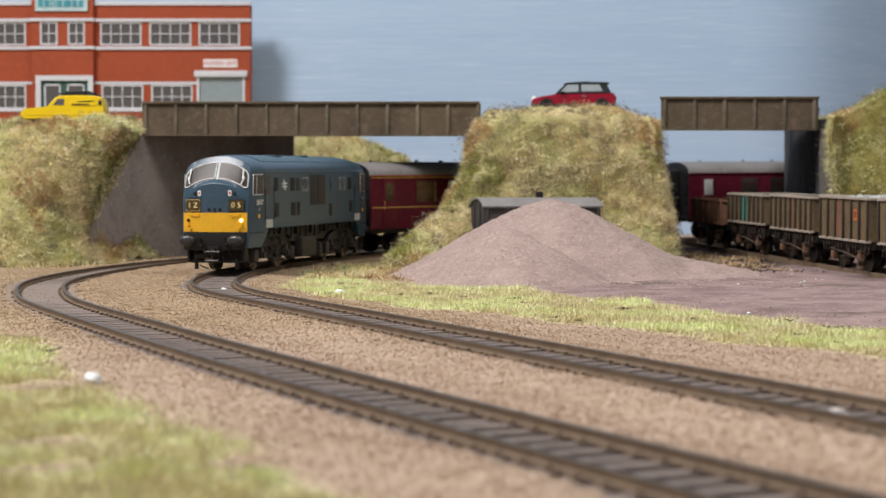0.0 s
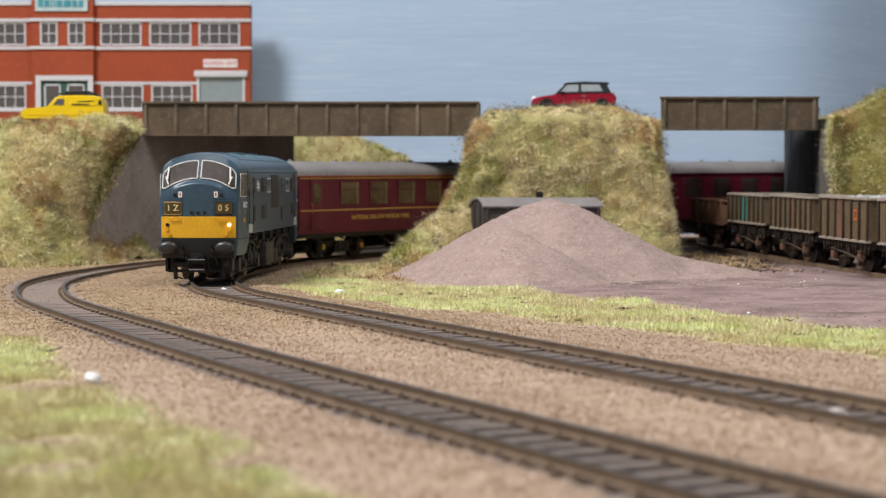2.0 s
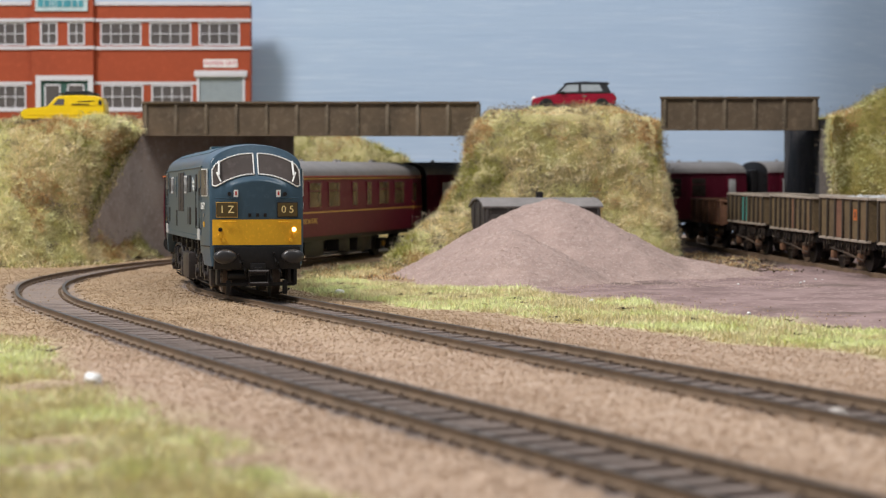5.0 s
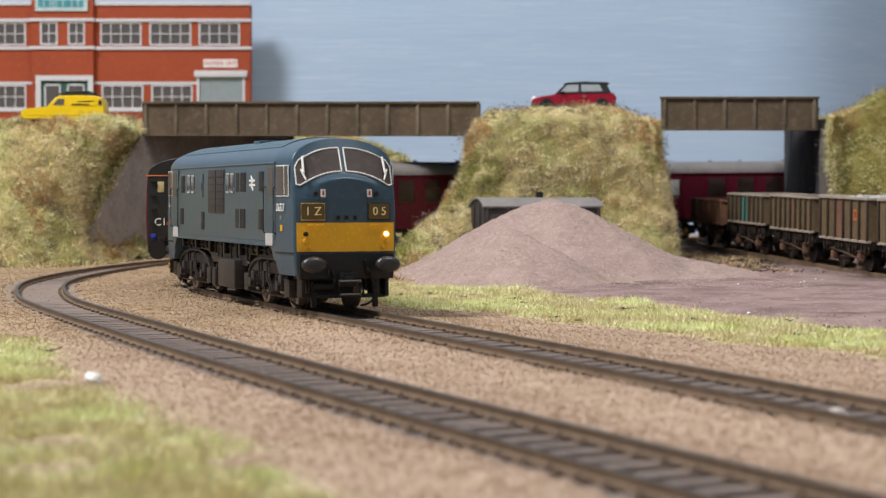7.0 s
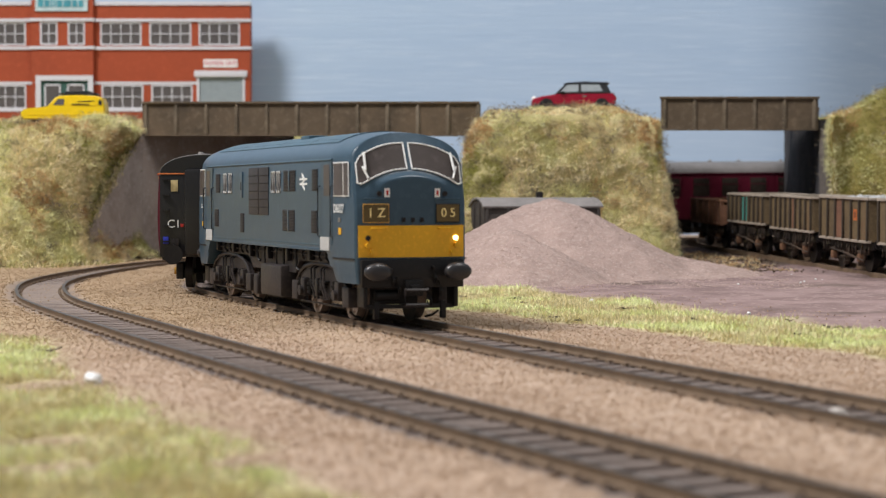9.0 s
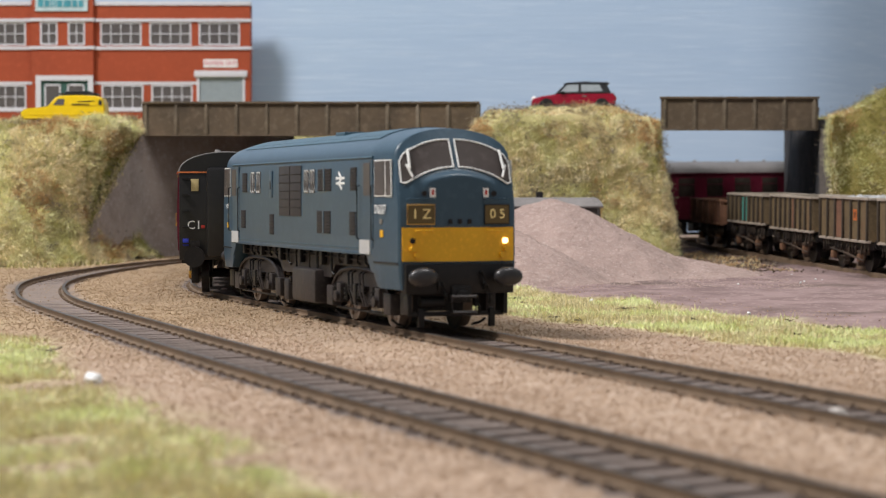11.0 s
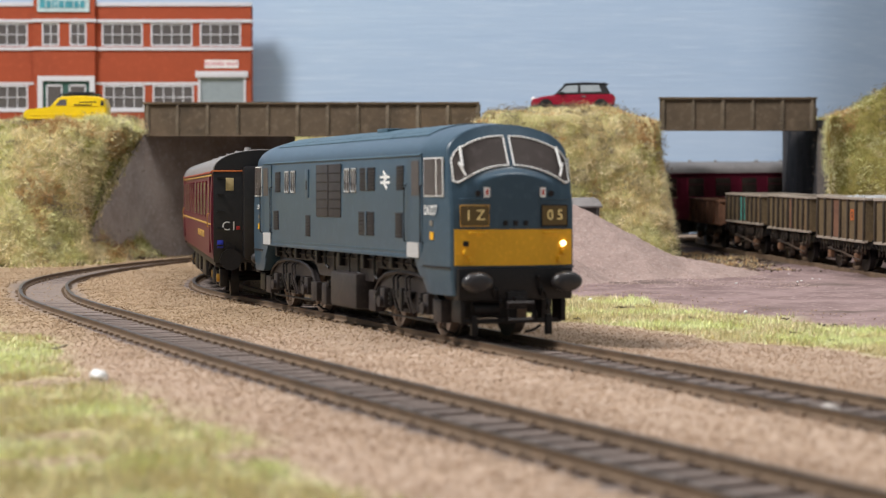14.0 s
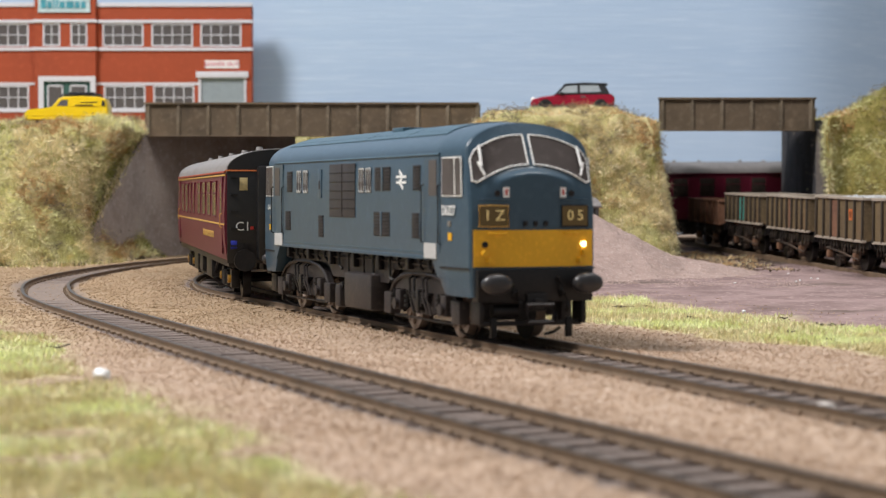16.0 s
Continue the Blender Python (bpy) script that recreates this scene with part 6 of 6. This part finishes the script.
def build_red_car():
    c = empty("red_car", at(75, 1140, 82.2, 0, 0, -2), "deep red small hatchback with black roof", "car")
    prof = [(-24, 3.0), (-24.3, 5.6), (-23, 7.2), (-18, 8.4), (-11.5, 9.2), (-10, 9.5), (22.4, 9.9), (23.8, 8.4), (24, 5), (23.4, 3.0)]
    part("body", shell(prof, 11, 0.1, 8), M["red"], c, "deep red body")
    part("greenhouse", shell([(-11, 9.3), (-4.6, 14.6), (18.6, 14.7), (21.6, 9.5)], 10.4, 0.22, 9.4), M["car_black"], c, "black pillars")
    part("roof", shell([(-5.6, 14.4), (-4.0, 15.3), (6, 15.8), (18.5, 15.5), (20.4, 14.8), (19, 14.4)], 9.2, 0.1, 15), M["car_black"], c, "black roof")
    for sg in (1, -1):
        for o in ([(-8.4, 9.9), (-3.8, 14.0), (2.6, 14.2), (2.6, 9.9)], [(4.2, 9.9), (4.2, 14.2), (14.6, 14.2), (16.8, 9.9)]):
            part("side_window", side_plate(o, 10.4, 0.22, 9.4, sg, -0.2), M["car_glass"], c)
        bm = nb()
        rod(bm, (-21.8, sg * 7.6, 7.0), (-23.6, sg * 7.9, 6.6), 1.5, 14)
        part("headlight", bm, M["white"], c, "bright white headlight")
        bm = nb()
        box(bm, -7.4, -5.4, *sorted((sg * 10.6, sg * 12.6)), 9.4, 10.7, 0.3)
        part("door_mirror", bm, M["car_black"], c)
        bm = nb()
        box(bm, 4.4, 7.2, *sorted((sg * 10.7, sg * 11.35)), 8.0, 8.6, 0.1)
        part("door_handle", bm, M["chrome"], c)
        bm = nb()
        box(bm, 22.6, 24.2, *sorted((sg * 7.5, sg * 10)), 5.8, 8.2, 0.3)
        part("tail_light", bm, M["red_mark"], c)
        bm = nb()
        box(bm, -23, 23.2, *sorted((sg * 10.4, sg * 11.3)), 2.6, 4.2, 0.3)
        part("sill", bm, M["car_black"], c)
    for x in (-15.6, 15.8):
        for y in (-10, 10):
            car_wheel(c, x, y, 4.0, 2.4)
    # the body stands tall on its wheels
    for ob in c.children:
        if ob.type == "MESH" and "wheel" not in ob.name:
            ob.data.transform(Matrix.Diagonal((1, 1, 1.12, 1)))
    return c


build_yellow_van()
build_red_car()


# ---- grounded van body behind the heap ----
def build_van_body():
    vb = empty("grounded_van_body", at(47, 1006, 1.0, 0, 0, 13), "old dark wooden van body standing grounded by the heap", "shed")
    L, W, E, R = 30.0, 14.0, 28.6, 32.4
    bm = nb()
    box(bm, -L, L, -W, W, 0, E)
    n = 10
    for x in (-L, L - 1.0):
        prism(bm, [(-W + 2 * W * k / n, E + (R - 1 - E) * math.sin(math.pi * k / n)) for k in range(n + 1)], lambda a, b, d: Vector((x + d, a, b)), 1.0)
    body = part("body", bm, M["plank"], vb, "dark tarred body", 0)
    for sg in (1, -1):
        for i in range(8):
            bm = nb()
            z0 = 0.6 + 3.45 * i
            box(bm, -L + 0.2, L - 0.2, *sorted((sg * W, sg * (W + 0.35))), z0, z0 + 3.2, 0.12)
            part("plank", bm, M["plank"], body)
        for x in (-29, -18, -7, 7, 18, 29):
            bm = nb()
            box(bm, x - 0.7, x + 0.7, *sorted((sg * W, sg * (W + 0.9))), 0.3, E - 0.3, 0.15)
            part("body_post", bm, M["plank"], body)
        for i in range(8):
            bm = nb()
            y0 = -W + 0.3 + 3.45 * i
            box(bm, *sorted((sg * L, sg * (L + 0.35))), y0, y0 + 3.2, 0.3, E + 2.4 * math.sin(math.pi * (i + 0.5) / 8), 0.12)
            part("end_plank", bm, M["plank"], body)
        for y in (-6, 6):
            bm = nb()
            box(bm, *sorted((sg * L, sg * (L + 1.1))), y - 0.8, y + 0.8, 0.3, E + 1.6, 0.15)
            part("end_post", bm, M["plank"], body)
    bm = nb()
    rows = []
    for x in (-L - 1.4, L + 1.4):
        up = [bm.verts.new((x, (-W - 1.3) + 2 * (W + 1.3) * k / 14, E - 0.2 + (R - E + 0.6) * math.sin(math.pi * k / 14) ** 0.8)) for k in range(15)]
        dn = [bm.verts.new((x, v.co.y * 0.985, v.co.z - 0.9)) for v in up]
        rows.append(up + dn[::-1])
    a, b = rows
    for i in range(30):
        bm.faces.new((a[i], a[(i + 1) % 30], b[(i + 1) % 30], b[i]))
    bm.faces.new(a)
    bm.faces.new(b[::-1])
    roof = part("roof", bm, M["van_roof"], vb, "grey felted arched roof")
    bm = nb()
    box(bm, 0.5, 3.6, -1.5, 1.5, R - 0.6, R + 3.2, 0.2)
    part("stove_pipe", bm, M["dark_grey"], roof)
    return vb


build_van_body()


# ---- mineral wagons in the siding ----
def build_wagon(ribs, body_mat, rim_mat, height, load, label, marks=(), low=14.0):
    wg = empty("mineral_wagon", Matrix(), label, "wagon", "wagons in the siding")
    L, W, Z0, Z1 = 33.2, 15.4, low, height
    rib_mat = M["wagon_rib"] if body_mat is M["wagon"] else body_mat
    for sg in (1, -1):
        bm = nb()
        box(bm, -L, L, *sorted((sg * (W - 0.8), sg * W)), Z0, Z1)
        sd = part("side_wall", bm, body_mat, wg)
        for i in range(ribs):
            x = -L + 1.0 + (2 * L - 2.0) * i / (ribs - 1)
            bm = nb()
            box(bm, x - 0.6, x + 0.6, *sorted((sg * W, sg * (W + 1.1))), Z0, Z1 - 0.6, 0.2)
            part("rib", bm, rib_mat, sd)
        bm = nb()
        box(bm, -L - 0.3, L + 0.3, *sorted((sg * (W - 1.1), sg * (W + 1.0))), Z1 - 0.7, Z1 + 0.5, 0.25)
        part("top_rim", bm, rim_mat, sd, "worn pale rim")
        bm = nb()
        box(bm, -L - 0.2, L + 0.2, *sorted((sg * (W - 1), sg * (W + 0.9))), Z0 - 0.7, Z0 + 0.5, 0.2)
        part("bottom_rim", bm, rim_mat, sd)
        bm = nb()
        box(bm, *sorted((sg * L, sg * (L - 0.8))), -W + 0.8, W - 0.8, Z0, Z1)
        en = part("end_wall", bm, body_mat, wg)
        for y in (-8, 0, 8):
            bm = nb()
            box(bm, *sorted((sg * L, sg * (L + 1.1))), y - 0.7, y + 0.7, Z0, Z1 - 0.6, 0.2)
            part("rib", bm, rib_mat, en)
        bm = nb()
        box(bm, *sorted((sg * (L - 1.1), sg * (L + 0.9))), -W, W, Z1 - 0.75, Z1 + 0.45, 0.25)
        part("top_rim", bm, rim_mat, en)
        for y in (-11.4, 11.4):
            bm = nb()
            rod(bm, (sg * L, y, 13.2), (sg * (L + 3.4), y, 13.2), 1.5, 10)
            rod(bm, (sg * (L + 3.2), y, 13.2), (sg * (L + 4.0), y, 13.2), 2.6, 14)
            part("buffer", bm, M["black"], en)
        bm = nb()
        box(bm, -L, L, *sorted((sg * 11.6, sg * 13.0)), 10.4, 13.6, 0.2)
        part("solebar", bm, M["black"], wg, "black solebar")
        for x in (-18, 18):
            bm = nb()
            prism(bm, [(x - 4.6, 10.6), (x + 4.6, 10.6), (x + 1.8, 4.2), (x - 1.8, 4.2)], lambda a, b, d: Vector((a, sg * (12.2 + d), b)), 0.7)
            box(bm, x - 5.2, x + 5.2, *sorted((sg * 12.4, sg * 14.2)), 8.6, 9.6, 0.2)
            part("axle_guard", bm, M["wagon_gear"], wg)
            bm = nb()
            box(bm, x - 1.8, x + 1.8, *sorted((sg * 12.6, sg * 15.0)), 4.6, 8.2, 0.6)
            part("axle_box", bm, M["axle_rust"], wg, "rusty brown axle box")
        bm = nb()
        tube(bm, [(-20, sg * 14.6, 9.2), (0, sg * 14.8, 8.0), (22, sg * 14.8, 5.6), (25, sg * 14.8, 5.6)], 0.45)
        tube(bm, [(0, sg * 13.4, 10.6), (-3, sg * 13.6, 4.2), (3, sg * 13.6, 4.2), (0, sg * 13.4, 10.6)], 0.4)
        tube(bm, [(-10, sg * 13.2, 6.2), (10, sg * 13.2, 6.2)], 0.5)
        for x in (-30, -26, -22, -13, -9, -5, 2, 6, 10, 14, 22, 27, 31):
            tube(bm, [(x, sg * 14.4, Z0 - 0.5), (x + 0.8, sg * 14.9, 9.6), (x - 0.4, sg * 14.6, 6.8 + (x % 4) * 0.6)], 0.42)
        for x in (-9.6, 9.6):
            box(bm, x - 0.9, x + 0.9, *sorted((sg * 9, sg * 12)), 2.2, 9.2, 0.3)
        part("brake_gear", bm, M["wagon_gear"], wg, "brake lever and push rods")
    for x in (-18, 18):
        bm = nb()
        for sg in (1, -1):
            rod(bm, (x, sg * 7.4, 6.2), (x, sg * 9.8, 6.2), 6.2, 22)
        rod(bm, (x, -12, 6.2), (x, 12, 6.2), 0.9, 8)
        part("wheelset", bm, M["black"], wg, "dark wheelset")
    bm = nb()
    box(bm, -L + 0.6, L - 0.6, -W + 0.8, W - 0.8, Z0 - 0.4, Z0 + 0.8)
    box(bm, -L, L, -10, 10, 11, 13.5)
    part("floor", bm, M["black"], wg)
    for s, x0, x1, z0, z1, m_ in marks:
        bm = nb()
        box(bm, x0, x1, *sorted((s * W, s * (W + 0.2))), z0, z1)
        part("mark", bm, m_, wg, "small painted mark")
    if load:
        rng = random.Random(11)
        bm = nb()
        for _ in range(420):
            x, y = rng.uniform(-L + 2, L - 2), rng.uniform(-W + 2, W - 2)
            z = Z1 - 3.0 + 3.2 * (1 - abs(y / W) ** 2) * (1 - abs(x / L) ** 4)
            s = rng.uniform(0.7, 1.5)
            bmesh.ops.create_icosphere(bm, subdivisions=1, radius=s, matrix=Matrix.Translation((x, y, z)) @ Euler((rng.random() * 6, rng.random() * 6, 0)).to_matrix().to_4x4() @ Matrix.Diagonal((1, 0.7, 0.6, 1)))
        box(bm, -L + 1, L - 1, -W + 1, W - 1, Z0 + 1, Z1 - 2.2)
        tagged(part("stone_load", bm, M["white_stone"], wg, "heaped pale grey stone", 0), kind="stuff")
    return wg


M["white_stone"] = mat("pale_grey_stone", (0.50, 0.50, 0.50), 0.9, mix=0.35, scale=200)


def on_siding(d):
    """A vehicle centred d along the siding; its side turned to the line of sight is -y."""
    x, y, z = siding(d)
    a = math.degrees(math.atan2(SDIR[1], SDIR[0]))
    return at(x, y, z, 0, math.degrees(math.atan2(0.0195, 1)) if y > 870 else 0, a)


wagon = build_wagon(9, M["wagon"], M["wagon_rim"], 31.4, False, "grey-brown steel mineral wagon with ribs and a teal patch", ((1, -6, 2, 17.6, 30, M["teal_patch"]), (-1, -6, 2, 17.6, 30, M["teal_patch"])), 16.6)
wagon.matrix_basis = on_siding(39)
plain = build_wagon(9, M["wagon"], M["wagon_rim"], 32.0, False, "grey-brown ribbed steel mineral wagon with a rusty panel, empty", ((-1, 2, 7.6, 16.4, 31, M["wagon_rust"]),), 15.6)
plain.matrix_basis = on_siding(118)
laden = build_wagon(7, M["wagon"], M["wagon_rim"], 33.0, True, "grey-brown ribbed wagon with orange marks, filled with pale stone",
                    ((-1, -10.2, -1.2, 14.8, 31.6, M["wagon_rust"]), (-1, 13, 17.5, 23, 28, M["orange"]), (-1, 13.8, 16.7, 24, 27, M["wagon_rust"])))
laden.matrix_basis = on_siding(197)
copy_thing(laden, on_siding(276))
rusty = build_wagon(6, M["wagon_rust"], M["wagon_rust"], 27.0, False, "rusty brown low mineral wagon")
rusty.matrix_basis = on_siding(-40)


# ---- small things on the board ----
def scrap(x, y, r, m_, label):
    rng = random.Random(int(x * 7 + y))
    bm = nb()
    bmesh.ops.create_icosphere(bm, subdivisions=2, radius=1.0)
    for v in bm.verts:
        v.co = Vector((v.co.x * r * 1.3, v.co.y * r, v.co.z * r * 0.8)) * (1 + 0.35 * noise.noise(v.co * 1.7 + Vector((x, y, 0))))
    ob = thing("white_chip", bm, m_, label, "litter", "chips on the board", smooth=50)
    ob.matrix_basis = at(x, y, ground_z(x, y) + r * 0.5, 0, 0, rng.uniform(0, 180))


def twig(x, y, z, size, seed):
    rng = random.Random(seed)
    ob = None
    for _ in range(rng.randint(3, 6)):
        bm = nb()
        a = rng.uniform(0, 6.28)
        p = Vector((0, 0, 0.2))
        pts = [p]
        for k in range(3):
            p = p + Vector((math.cos(a) * size * 0.35, math.sin(a) * size * 0.35, rng.uniform(-0.05, 0.45) * size * 0.3))
            a += rng.uniform(-0.8, 0.8)
            pts.append(p)
        tube(bm, pts, size * 0.04 + 0.08, False, 4)
        if ob is None:
            ob = thing("twig", bm, M["leaf"], "small dry brown twig lying on the grass", "twig", "loose twigs")
        else:
            part("sprig", bm, M["leaf"], ob)
    ob.matrix_basis = at(x, y, z)


for x, y, r in ((-69.4, 391, 1.7), (-39, 748, 1.5), (-86, 775, 1.2), (-57, 700, 1.1), (-24, 727, 0.7), (52, 690, 0.8), (96, 620, 0.7)):
    scrap(x, y, r, M["white"], "bright white chip lying on the board")
for k in range(14):
    rc = random.Random(100 + k)
    scrap(rc.uniform(60, 165), rc.uniform(780, 930), rc.uniform(0.22, 0.42), M["white"], "tiny white chip lying in the yard")
M["pale_chip"] = mat("pale_stone_chip", (0.55, 0.50, 0.46), 0.9, mix=0.3, scale=200)
for x, y, r in ((66, 331, 1.6), (1.5, 505, 1.0), (64, 318, 1.3), (22, 296, 1.2), (40, 395, 0.9)):
    scrap(x, y, r, M["pale_chip"], "pale stone chip beside the rail")
rt = random.Random(5)
n = 0
while n < 26:
    y = rt.uniform(400, 900)
    x = rt.uniform(-0.2, 0.22) * y
    if grass_amount(x, y) > 0.3:
        twig(x, y, ground_z(x, y) + 0.4, rt.uniform(1.4, 3.0), n)
        n += 1
# dry bush in front of the red car, in rigid sprigs
rb = random.Random(9)
bm = nb()
for _ in range(46):
    a = Vector((rb.gauss(0, 4.2), rb.gauss(0, 1.5), 0))
    b = a + Vector((rb.gauss(0, 2.2), rb.gauss(0, 1.2), rb.uniform(1.5, 5.0)))
    tube(bm, [a, (a + b) / 2 + Vector((rb.gauss(0, 0.5), 0, 0.3)), b], 0.22, False, 4)
dry = thing("dry_bush", bm, M["straw"], "dry grey straw bush at the top of the bank", "bush", "", "stuff")
dry.matrix_basis = at(76, 1064, 78)


# ---- movement ----
def motions():
    times = [0.25 * i for i in range(65)]
    walk(locomotive, [(t, ride(travelled(t) + 1.8, 106.0)) for t in times])
    # the leading pivot of each coach trails the one before it
    for k, co in enumerate((coach_a, coach_b, coach_c, coach_d)):
        back = 201.5 + k * 280.0
        walk(co, [(t, ride(travelled(t) - back, 184.0)) for t in times])
    fine = [0.15 * i for i in range(106)] + [16.0]
    for w in loco_wheels:
        m0 = w.matrix_basis.copy()
        walk(w, [(t, m0 @ pose(0, 0, 0, 0, math.degrees((travelled(t) - travelled(0)) / 6.6), 0)) for t in fine])


motions()
